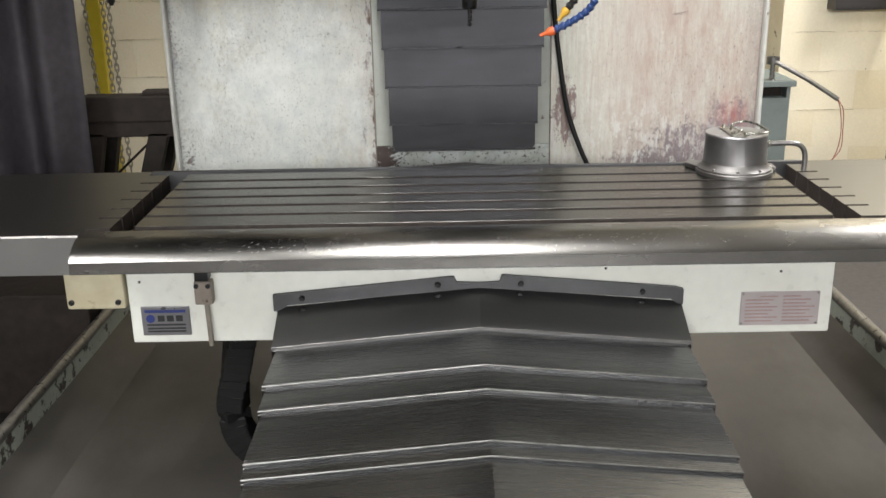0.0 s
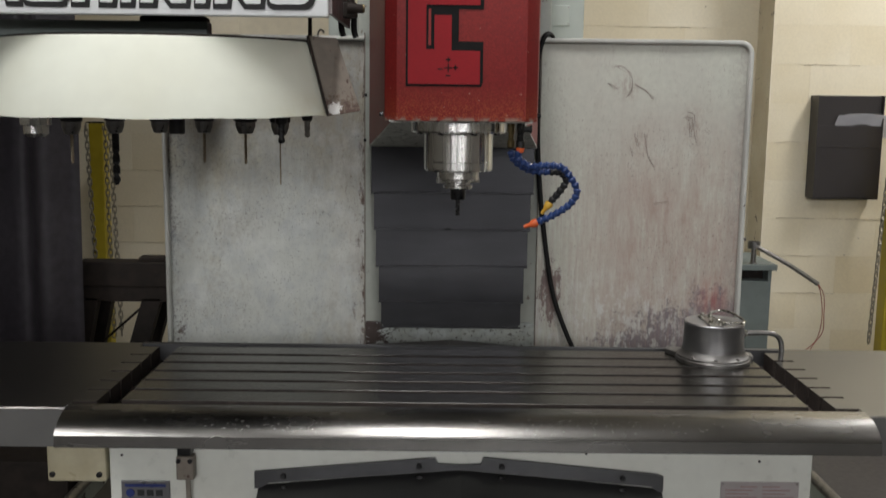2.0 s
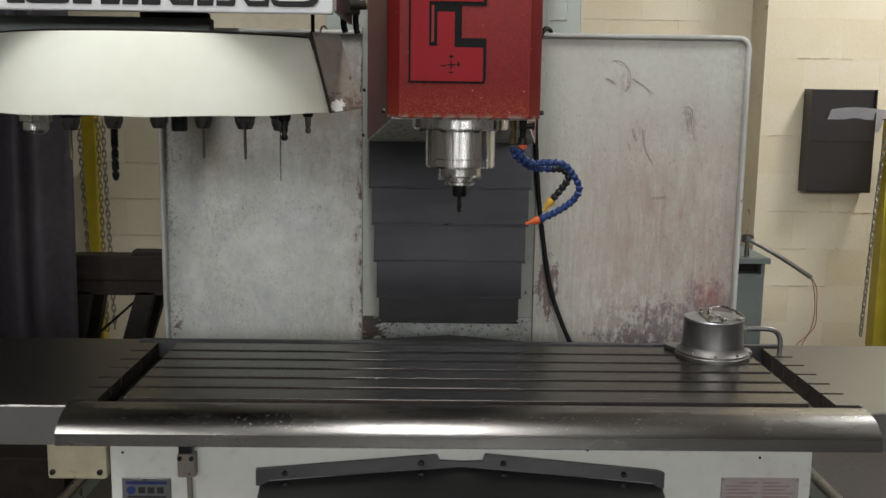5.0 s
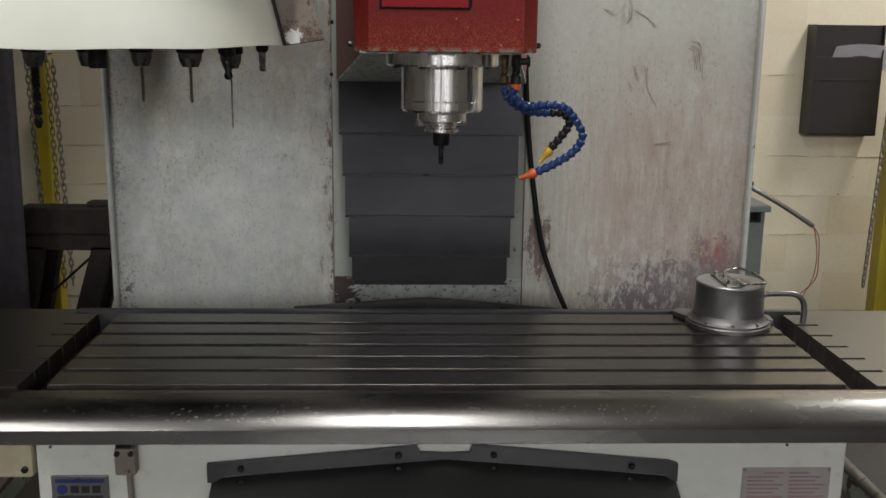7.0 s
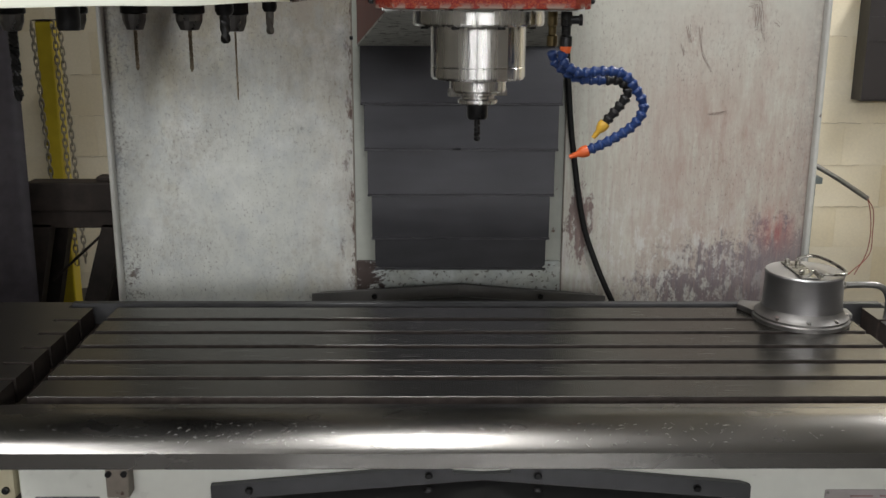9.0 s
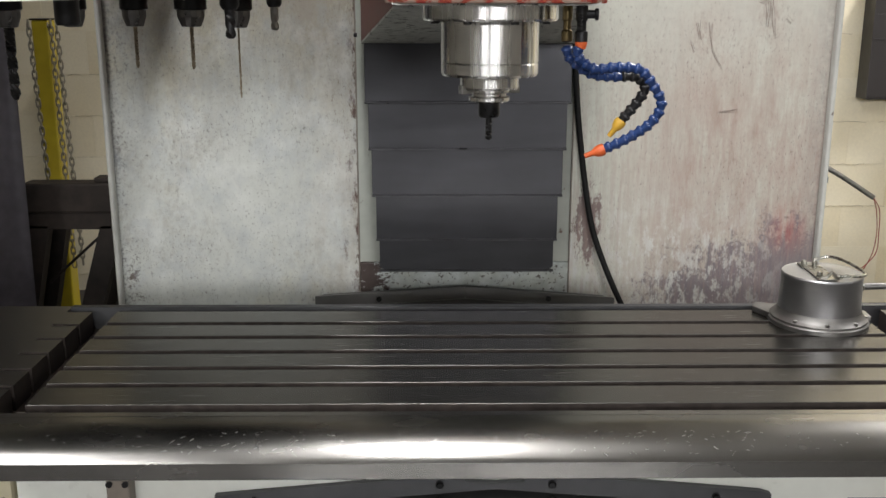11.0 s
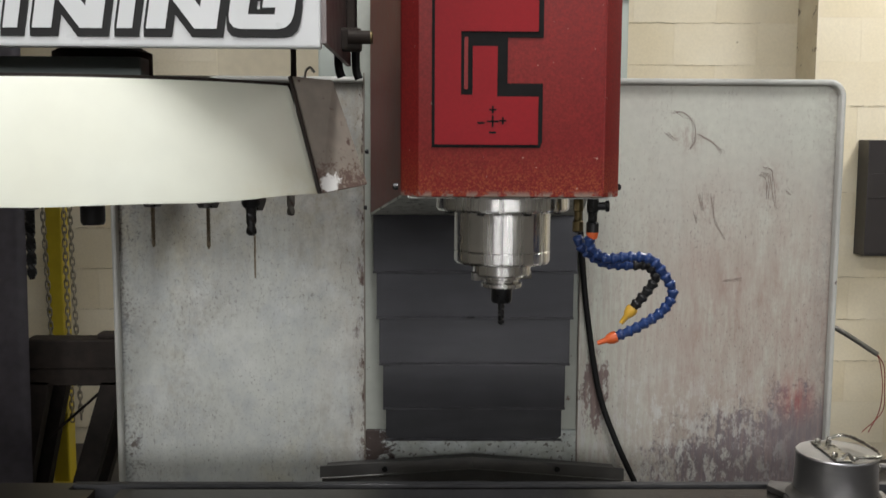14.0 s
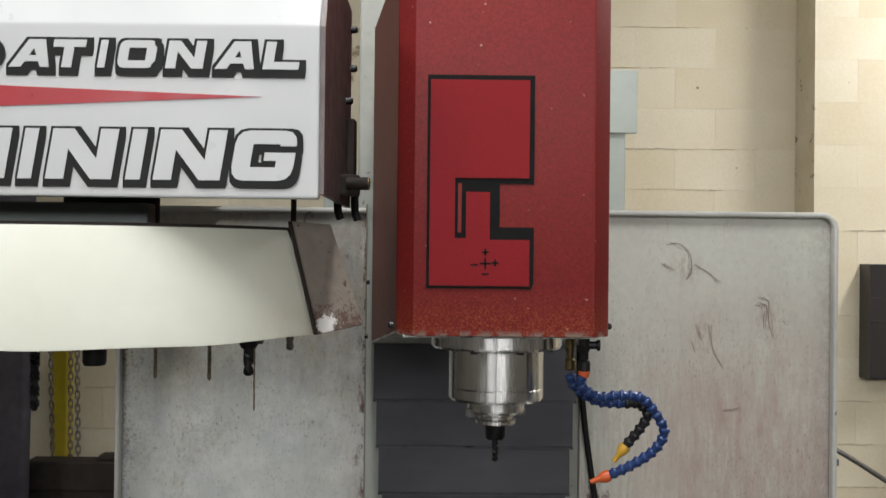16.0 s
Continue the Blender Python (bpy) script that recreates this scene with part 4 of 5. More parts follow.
    part("cartridge", lathe([(0.0735, 1.722), (0.0735, 1.660), (0.0722, 1.6585), (0.0735, 1.657), (0.0735, 1.643), (0.071, 1.639), (0.045, 1.639)],
                            (AX, AY, 0), None, 64), "chrome", h, "polished spindle cartridge with a fine joint", 30)
    part("nose", lathe([(0.0445, 1.640), (0.0445, 1.622), (0.0425, 1.619), (0.020, 1.619)], (AX, AY, 0), None, 48), "chrome", h, "polished spindle nose", 30)
    for q in (0, 1):
        a = math.pi * q + 0.3
        m = Matrix.Translation((AX, AY, 0)) @ pose(0, 0, 0, 0, 0, math.degrees(a))
        bm = box(0.030, 0.047, -0.008, 0.008, 1.612, 1.624, 0.001)
        bmesh.ops.transform(bm, matrix=m, verts=bm.verts)
        part("drive_key", bm, "hss", h)
    # coolant valves under the cover
    for x, yv, r in ((0.098, 2.005, 0.0075), (0.116, 1.985, 0.0085)):
        v = part("valve", lathe([(r, 1.745), (r, 1.722), (r * 0.8, 1.720), (r * 0.8, 1.708), (r * 1.1, 1.706), (r * 1.1, 1.692), (r * 0.7, 1.690)],
                                (x, yv, 0), None, 12), "brass" if x < 0.11 else "oxide", h, "tarnished valve", 30)
    part("valve_lever", lathe([(0.006, 0), (0.006, 0.012), (0.0085, 0.013), (0.0085, 0.017), (0.003, 0.018)], (0.122, 1.985, 1.730), pose(0, 0, 0, 0, 90), 12), "oxide", h)
    return lowered(h)


spindle_head()


def milling_tool():
    t = thing("end_mill_holder", (AX, AY, 1.60), "steel tool holder with end mill in the spindle", "tool holder")
    part("taper_flange", lathe([(0.020, 1.620), (0.0315, 1.6185), (0.0315, 1.6145), (0.026, 1.612), (0.026, 1.609), (0.0315, 1.6065), (0.0315, 1.602), (0.029, 1.600),
                                (0.018, 1.600)], (AX, AY, 0), None, 40), "chrome", t, "grooved bright holder flange", 30)
    part("body", lathe([(0.0165, 1.601), (0.0165, 1.580), (0.0145, 1.576), (0.006, 1.576)], (AX, AY, 0), None, 32), "oxide", t, "black holder body", 30)
    end_mill(t, AX, AY, 1.578, 1.541, 0.0052, "oxide")
    lowered(t)


def end_mill(parent, x, y, z1, z0, r, material="hss", turns=1.2, name="end_mill"):
    """A fluted shank: a twisted star section."""
    bm = bmesh.new()
    rows, n = [], 14
    for i in range(n + 1):
        k = i / n
        a0 = turns * 2 * math.pi * k
        rr = r * (1 if k < 0.94 else 0.55)
        row = []
        for j in range(12):
            a = 2 * math.pi * j / 12
            s = 1 - 0.28 * (j % 6 in (0, 1)) * (k > 0.25)
            row.append(bm.verts.new((x + rr * s * math.cos(a + a0), y + rr * s * math.sin(a + a0), z1 + (z0 - z1) * k)))
        rows.append(row)
    for a, b in zip(rows, rows[1:]):
        for j in range(12):
            bm.faces.new((a[j], a[(j + 1) % 12], b[(j + 1) % 12], b[j]))
    bm.faces.new(rows[0]), bm.faces.new(rows[-1])
    bmesh.ops.recalc_face_normals(bm, faces=bm.faces)
    return part(name, bm, material, parent, "", 40)


milling_tool()


# ---- coolant hoses ----
def bead(material):
    return mesh_of("hose_bead", lathe([(0.0042, -0.0075), (0.0062, -0.0055), (0.0066, -0.001), (0.0078, 0.0005), (0.0088, 0.003), (0.0078, 0.0055), (0.0048, 0.0075)],
                                      seg=10), material, 50)


def coolant_hose(path, nozzle, dark_from, label):
    h = thing("coolant_hose", path[0], label, "coolant hose", "coolant hoses")
    line = smooth_path(path, 10)
    pts = spaced(line, 0.0128)
    blue, dark = bead("blue"), bead("black_plastic")
    if nozzle == "orange":
        part("collar", lathe([(0.0085, 0.012), (0.009, 0.0), (0.007, -0.008)], path[0], None, 12), "orange", h, "orange collar", 40)
    for i, (q, d) in enumerate(pts[1:-2]):
        rot = d.to_track_quat("-Z", "Y").to_matrix().to_4x4()
        shared("segment", dark if i >= dark_from else blue, h, Matrix.Translation(q) @ rot)
    q, d = pts[-2]
    m = d.to_track_quat("Z", "Y").to_matrix().to_4x4()
    part("nozzle", lathe([(0.0085, -0.008), (0.0092, -0.002), (0.0072, 0.005), (0.0044, 0.009), (0.0034, 0.022), (0.0024, 0.022)], q, m, 14), nozzle, h,
         nozzle.split("_")[0] + " cone nozzle", 40)
    lowered(h)


coolant_hose([(0.116, 1.985, 1.690), (0.112, 1.985, 1.672), (0.136, 1.985, 1.654), (0.170, 1.985, 1.656), (0.203, 1.985, 1.652), (0.225, 1.985, 1.627),
              (0.236, 1.985, 1.602), (0.222, 1.985, 1.576), (0.190, 1.985, 1.554), (0.158, 1.985, 1.539), (0.128, 1.985, 1.528)],
             "orange", 99, "blue jointed coolant hose with orange nozzle under the head")
coolant_hose([(0.098, 2.005, 1.690), (0.104, 2.008, 1.668), (0.136, 2.008, 1.645), (0.172, 2.008, 1.641), (0.202, 2.008, 1.640), (0.216, 2.008, 1.624), (0.204, 2.008, 1.602),
              (0.186, 2.008, 1.580), (0.168, 2.008, 1.556)],
             "yellow_plastic", 8, "blue and black jointed coolant hose with yellow nozzle")

solo("hanging_cable", tube([(0.30, 3.06, 1.66), (0.290, 3.02, 1.698), (0.268, 2.985, 1.700), (0.251, 2.975, 1.66), (0.244, 2.975, 1.60), (0.249, 2.978, 1.40), (0.260, 2.978, 1.24), (0.276, 2.98, 1.10), (0.305, 2.97, 0.92), (0.345, 2.95, 0.80),
                            (0.40, 2.93, 0.68)], 0.0075, 10), "rubber", "black rubber cable hanging down the column", "cable", smooth=60, at=(0.3, 2.95, 0.7))


# ---- tool changer ----
CX, CY = -0.60, 2.03


def arc_sheet(r_low, r_top, z0, z1, a0, a1, thick, n=40):
    """A conical skirt of sheet metal about the carousel's axis."""
    bm = bmesh.new()
    rows = []
    for i in range(n + 1):
        a = radians(a0 + (a1 - a0) * i / n)
        c, s = math.cos(a), math.sin(a)
        wob = 0.0012 * math.sin(i * 0.9) + 0.006 * max(0.0, 1 - i / (0.22 * n))   # the end by the seam stands a little higher
        rows.append([bm.verts.new((CX + r * c, CY + r * s, z + wz)) for r, z, wz in
                     ((r_low, z0, wob), (r_low, z0 + 0.004, wob), (r_top + 0.004, z1 - 0.006, 0), (r_top, z1, 0), (r_top - thick, z1, 0), (r_low - thick, z0, wob))])
    for a, b in zip(rows, rows[1:]):
        for j in range(6):
            bm.faces.new((a[j], a[(j + 1) % 6], b[(j + 1) % 6], b[j]))
    bm.faces.new(rows[0]), bm.faces.new(rows[-1])
    bmesh.ops.recalc_face_normals(bm, faces=bm.faces)
    return bm


def tool_changer():
    c = thing("tool_carousel", (CX, CY, 1.47), "white conical tool carousel cover with peeling end plate", "tool carousel")
    part("skirt", arc_sheet(0.395, 0.345, 1.461, 1.6045, -31.5, -205, 0.004), "carousel_white", c, "cream white skirt", 35)
    part("disc", lathe([(0.02, 1.598), (0.335, 1.598), (0.335, 1.609), (0.02, 1.609)], (CX, CY, 0), None, 64), "dark_steel", c, "black top disc", 30)
    part("pocket_ring", lathe([(0.26, 1.545), (0.315, 1.545), (0.315, 1.575), (0.26, 1.575), (0.26, 1.545)], (CX, CY, 0), None, 64, close=False), "dark_steel", c, "dark tool pocket ring", 30)
    part("hub", lathe([(0.07, 1.50), (0.07, 1.66), (0.05, 1.67)], (CX, CY, 0), None, 32), "dark_steel", c)
    bm = bmesh.new()                                        # end plate
    a = [(-0.259, 1.822, 1.468), (-0.205, 1.882, 1.477), (-0.251, 1.886, 1.614), (-0.299, 1.852, 1.617)]
    n = (Vector(a[1]) - Vector(a[0])).cross(Vector(a[3]) - Vector(a[0])).normalized()
    f0 = [bm.verts.new(p) for p in a]
    f1 = [bm.verts.new(Vector(p) - n * 0.006) for p in a]
    bm.faces.new(f0), bm.faces.new(f1[::-1])
    for i in range(4):
        bm.faces.new((f0[i], f1[i], f1[(i + 1) % 4], f0[(i + 1) % 4]))
    bmesh.ops.recalc_face_normals(bm, faces=bm.faces)
    o = part("end_plate", bm, "peeling", c, "brown peeling end plate with bare white patch")
    o.data.transform(Matrix.Translation(-(Vector((-0.29, 1.85, 1.47)) - ORIGIN[c.name])))
    o.location = Vector((-0.29, 1.85, 1.47)) - ORIGIN[c.name]
    part("seam", tube([(-0.2615, 1.816, 1.468), (-0.302, 1.847, 1.616)], 0.0030, 6, steps=1), "dark_steel", c, "dark sealing seam")
    part("bracket", box(-1.0, -0.485, 1.82, 1.86, 1.608, 1.638, 0.003), "grey_cabinet", c, "dark grey carrier bracket")
    # hidden arm to the column, added to cast shade on the left panel
    part("unseen_shade_arm", box(-1.08, -0.62, 2.062, 2.985, 1.80, 1.93, 0.006), "white", c, "unseen cream arm added to shade the splash panel")
    part("hanger", box(-0.304, -0.298, 1.87, 1.882, 1.60, 1.66), "dark_steel", c)
    part("hook", tube([(-0.286, 1.88, 1.605), (-0.286, 1.88, 1.624), (-0.280, 1.88, 1.630), (-0.274, 1.88, 1.624)], 0.0018, 6), "hss", c)


tool_changer()


def carousel_tool(x, y, tip, kind, r=0.021):
    t = thing("tool_holder", (x, y, 1.44), {"drill": "black collet holder with a twist drill in the carousel", "block": "plain black stub holder in the carousel",
              "chuck": "bright keyless drill chuck in the carousel", "cutter": "black holder with a short cutter in the carousel",
              "short": "dark empty collet holder in the carousel"}[kind], "tool holder", "carousel tools")
    if kind == "block":
        part("body", lathe([(0.0145, 1.56), (0.0145, tip + 0.004), (0.0125, tip), (0.0, tip)], (x, y, 0), None, 24), "oxide", t, "", 40)
        return
    if kind == "chuck":
        part("body", lathe([(0.026, 1.56), (0.026, 1.462), (0.030, 1.458), (0.030, 1.442), (0.024, 1.440), (0.024, 1.425), (0.016, 1.418), (0, 1.418)], (x, y, 0), None, 32), "chrome", t,
             "bright chuck body", 30)
        return
    if kind == "cutter":
        part("body", lathe([(0.012, 1.56), (0.012, 1.455), (0.009, 1.45), (0.0, 1.45)], (x, y, 0), None, 20), "oxide", t, "", 40)
        end_mill(t, x, y, 1.455, tip, 0.0065, "hss" if y > 2 else "oxide", 0.7)
        return
    part("body", lathe([(r * 0.9, 1.56), (r * 0.9, 1.468), (r * 1.15, 1.466), (r * 1.15, 1.445), (r, 1.443)], (x, y, 0), None, 28), "oxide", t, "", 30)
    part("collet_nut", lathe([(r, 1.445), (r * 0.98, 1.432), (r * 0.70, 1.416), (r * 0.4, 1.415)], (x, y, 0), None, 14), "holder", t, "worn collet nut", 20)
    if kind == "drill":
        rr = {True: 0.0085, False: 0.0038}[tip < 1.2965 and x < -0.7]
        if abs(x + 0.42) < 0.01:
            rr = 0.0018
        end_mill(t, x, y, 1.42, tip, rr, "oxide" if rr > 0.008 else "gold_drill", (1.44 - tip) / (rr * 7), "twist_drill")


for args in ((-0.801, 2.241, 1.296, "drill"), (-0.614, 2.319, 1.344, "drill"), (-0.512, 2.302, 1.343, "drill", 0.024), (-0.420, 2.242, 1.299, "drill"),
             (-0.345, 2.152, 1.414, "cutter"), (-0.346, 1.80, 1.415, "cutter"), (-0.528, 1.752, 1.432, "block"), (-0.711, 2.29, 1.44, "short"),
             (-0.857, 2.12, 1.352, "drill"), (-0.845, 1.90, 1.42, "chuck"), (-0.985, 2.0, 1.44, "short")):
    carousel_tool(*args)


def hull(points):
    """Convex outline of points in a plane."""
    p = sorted(set(points))

    def half(q):
        out = []
        for a in q:
            while len(out) > 1 and (out[-1][0] - out[-2][0]) * (a[1] - out[-2][1]) - (out[-1][1] - out[-2][1]) * (a[0] - out[-2][0]) <= 1e-12:
                out.pop()
            out.append(a)
        return out[:-1]
    return half(p) + half(p[::-1])


def strokes(ch, w, t, u):
    """The strokes of a wide square capital in a unit-high box of width w: t the upright's thickness, u the bar's."""
    bars = {
        "I": [[(0, 0), (t, 0), (t, 1), (0, 1)]],
        "N": [[(0, 0), (t, 0), (t, 1), (0, 1)], [(w - t, 0), (w, 0), (w, 1), (w - t, 1)], [(0, 1), (t * 1.15, 1), (w, 0), (w - t * 1.15, 0)]],
        "H": [[(0, 0), (t, 0), (t, 1), (0, 1)], [(w - t, 0), (w, 0), (w, 1), (w - t, 1)], [(t, 0.36), (w - t, 0.36), (w - t, 0.64), (t, 0.64)]],
        "T": [[(0, 1 - u), (w, 1 - u), (w, 1), (0, 1)], [(w / 2 - t / 2, 0), (w / 2 + t / 2, 0), (w / 2 + t / 2, 1), (w / 2 - t / 2, 1)]],
        "L": [[(0, 0), (t, 0), (t, 1), (0, 1)], [(0, 0), (w, 0), (w, u), (0, u)]],
        "A": [[(-0.10, 0), (t * 0.95, 0), (w * 0.66, 1), (w * 0.36, 1)], [(w - t * 0.9, 0), (w, 0), (w * 0.80, 1), (w * 0.42, 1)], [(w * 0.3, 0.2), (w * 0.9, 0.2), (w * 0.85, 0.42), (w * 0.35, 0.42)]],
        "M": [[(0, 0), (t, 0), (t, 1), (0, 1)], [(w - t, 0), (w, 0), (w, 1), (w - t, 1)], [(0, 1), (t * 1.1, 1), (w / 2 + t * 0.4, 0), (w / 2 - t * 0.4, 0)],
              [(w - t * 1.1, 1), (w, 1), (w / 2 + t * 0.4, 0), (w / 2 - t * 0.4, 0)]],
    }
    k = 0.27                                               # rounder corners for the ring letters
    ring = [[(0, k), (t, u), (t, 1 - u), (0, 1 - k)],
            [(0, k), (k * 0.12, k * 0.48), (k * 0.46, k * 0.12), (k * 0.95, 0), (w - k * 0.95, 0), (w - k * 0.46, k * 0.12), (w - k * 0.4, u), (t * 0.6, u), (t * 0.9, u + 0.06)],
            [(0, 1 - k), (t * 0.9, 1 - u - 0.06), (t * 0.6, 1 - u), (w - k * 0.4, 1 - u), (w - k * 0.46, 1 - k * 0.12), (w - k * 0.95, 1), (k * 0.95, 1), (k * 0.46, 1 - k * 0.12), (k * 0.12, 1 - k * 0.48)]]
    bars["C"] = ring + [[(w - t * 0.9, 1 - u - 0.10), (w - 0.01, 1 - u - 0.10), (w, 1 - k), (w - k * 0.12, 1 - k * 0.48), (w - k * 0.46, 1 - k * 0.12), (w - k, 1), (w - t * 0.9, 1 - u)],
                        [(w - t * 0.9, u), (w - k, 0), (w, k), (w - 0.01, u + 0.10), (w - t * 0.9, u + 0.10)]]
    bars["G"] = ring + [[(w - t * 0.9, 1 - u - 0.04), (w - 0.01, 1 - u - 0.04), (w, 1 - k), (w - k * 0.12, 1 - k * 0.48), (w - k * 0.46, 1 - k * 0.12), (w - k, 1), (w - t * 0.9, 1 - u)],
                        [(w - t, 0.05), (w - k, 0), (w - k * 0.46, k * 0.12), (w - k * 0.12, k * 0.48), (w, k), (w, 0.52), (w - t, 0.52)], [(w * 0.50, 0.40), (w, 0.40), (w, 0.56), (w * 0.50, 0.56)]]
    bars["O"] = ring + [[(w - t, u), (w, k), (w, 1 - k), (w - t, 1 - u)], [(w - t * 0.8, 1 - u), (w - t * 0.8, 1), (w - k * 0.8, 1), (w, 1 - k), (w - t * 0.2, 1 - u)],
                        [(w - t * 0.8, 0), (w - k * 0.8, 0), (w, k), (w - t * 0.2, u), (w - t * 0.8, u)]]
    return bars[ch]


def letter(ch, x0, x1, z0, z1, y, edge, shear, parent, step):
    """A slanted capital with a pale face on a black outline and drop shadow."""
    h = z1 - z0
    w = (x1 - x0) / h - shear
    t = 0.36 if ch != "I" else w
    u = 0.27
    for face in (0, 1):
        bm = bmesh.new()
        for k, poly in enumerate(strokes(ch, w, t, u)):
            pts = [(x0 + (px + shear * pz) * h, z0 + pz * h) for px, pz in poly]
            if not face:
                e = edge
                pts = hull([(round(px + dx, 6), round(pz + dz, 6)) for px, pz in pts for dx, dz in ((-e, e), (2.6 * e, e), (-e, -3.4 * e), (2.6 * e, -3.4 * e))])
            d = y - 0.0010 * face - 0.00003 * k - step
            prism(pts, "y", d, d + 0.0009, bm)
        part("letter_face" if face else "letter_shadow", bm, "sign" if face else "ink", parent)


def sign_cabinet():
    s = thing("tool_changer_housing", (-0.75, 1.9, 1.645), "white sheet housing lettered in black with a red stripe", "machine housing")
    y0 = 1.70
    poly = [(y0, 1.639), (y0, 1.846), (y0 + 0.030, 1.905), (y0 + 0.09, 1.955), (2.06, 1.955), (2.06, 1.70), (y0 + 0.02, 1.70), (y0 + 0.02, 1.639)]
    part("housing", prism(poly, "x", -1.45, -0.246, bevel=0.003), "sign", s)
    part("side_panel", prism([(y0 + 0.004, 1.645), (y0 + 0.004, 1.846), (y0 + 0.034, 1.905), (y0 + 0.094, 1.951), (2.056, 1.951), (2.056, 1.645)], "x", -0.246, -0.240), "sign_grey", s, "brown-grey end panel")
    for y, z in ((2.045, 1.92), (2.045, 1.86), (1.98, 1.80), (2.04, 1.775), (2.04, 1.75), (2.04, 1.72), (2.05, 1.69)):
        part("bolt", lathe([(0.0055, 0), (0.0055, 0.008), (0.003, 0.010)], (-0.240, y, z), pose(0, 0, 0, 0, 90), 10), "oxide", s)
    part("latch", box(-0.240, -0.228, 1.985, 2.03, 1.665, 1.775, 0.003), "dark_steel", s, "black latch block")
    part("latch_arm", box(-0.252, -0.214, 1.90, 1.93, 1.655, 1.685, 0.004), "dark_steel", s)
    part("cylinder_rod", lathe([(0.009, 0), (0.009, 0.03)], (-0.231, 1.90, 1.672), pose(0, 0, 0, 0, 90), 16), "dark_steel", s)
    part("brass_fitting", lathe([(0.0085, 0), (0.0085, 0.008), (0.006, 0.009), (0.0085, 0.010), (0.0085, 0.018), (0.005, 0.019)], (-0.217, 1.90, 1.672), pose(0, 0, 0, 0, 90), 16),
         "brass", s, "yellow brass fitting", 30)
    for x, y in ((-0.252, 1.98), (-0.230, 2.02)):
        part("hose_stub", tube([(x, y, 1.68), (x, y + 0.01, 1.64), (x + 0.004, y + 0.012, 1.625)], 0.006, 8), "rubber", s)
    # lettering: outline, drop shadow and face, letter by letter
    y = y0 - 0.0012
    big = (("M", -0.992, -0.869), ("A", -0.856, -0.772), ("C", -0.775, -0.689), ("H", -0.689, -0.610), ("I", -0.604, -0.578), ("N", -0.571, -0.483), ("I", -0.476, -0.449),
           ("N", -0.443, -0.354), ("G", -0.352, -0.269))
    small = (("A", -0.613, -0.563), ("T", -0.567, -0.523), ("I", -0.511, -0.497), ("O", -0.488, -0.438), ("N", -0.430, -0.380), ("A", -0.368, -0.319), ("L", -0.314, -0.266))
    for row, z0, z1, e in ((big, 1.6595, 1.7195, 0.0028), (small, 1.7925, 1.8255, 0.0030)):
        for k, (ch, x0, x1) in enumerate(row):
            letter(ch, x0, x1, z0, z1, y, e, 0.16, s, 0.0001 * k)
    part("letter_bar", lathe([(0.020, 0), (0.020, 0.001)], (-0.640, y, 1.808), pose(0, 0, 0, 90), 24), "ink", s, "cut-off letter as a plain round bar")
    tri = [(-0.316, 1.760), (-0.98, 1.782), (-0.98, 1.729)]
    part("red_stripe", prism(tri, "y", y0 - 0.0012, y0 - 0.0002), "sign_red", s, "tapering red stripe")


sign_cabinet()


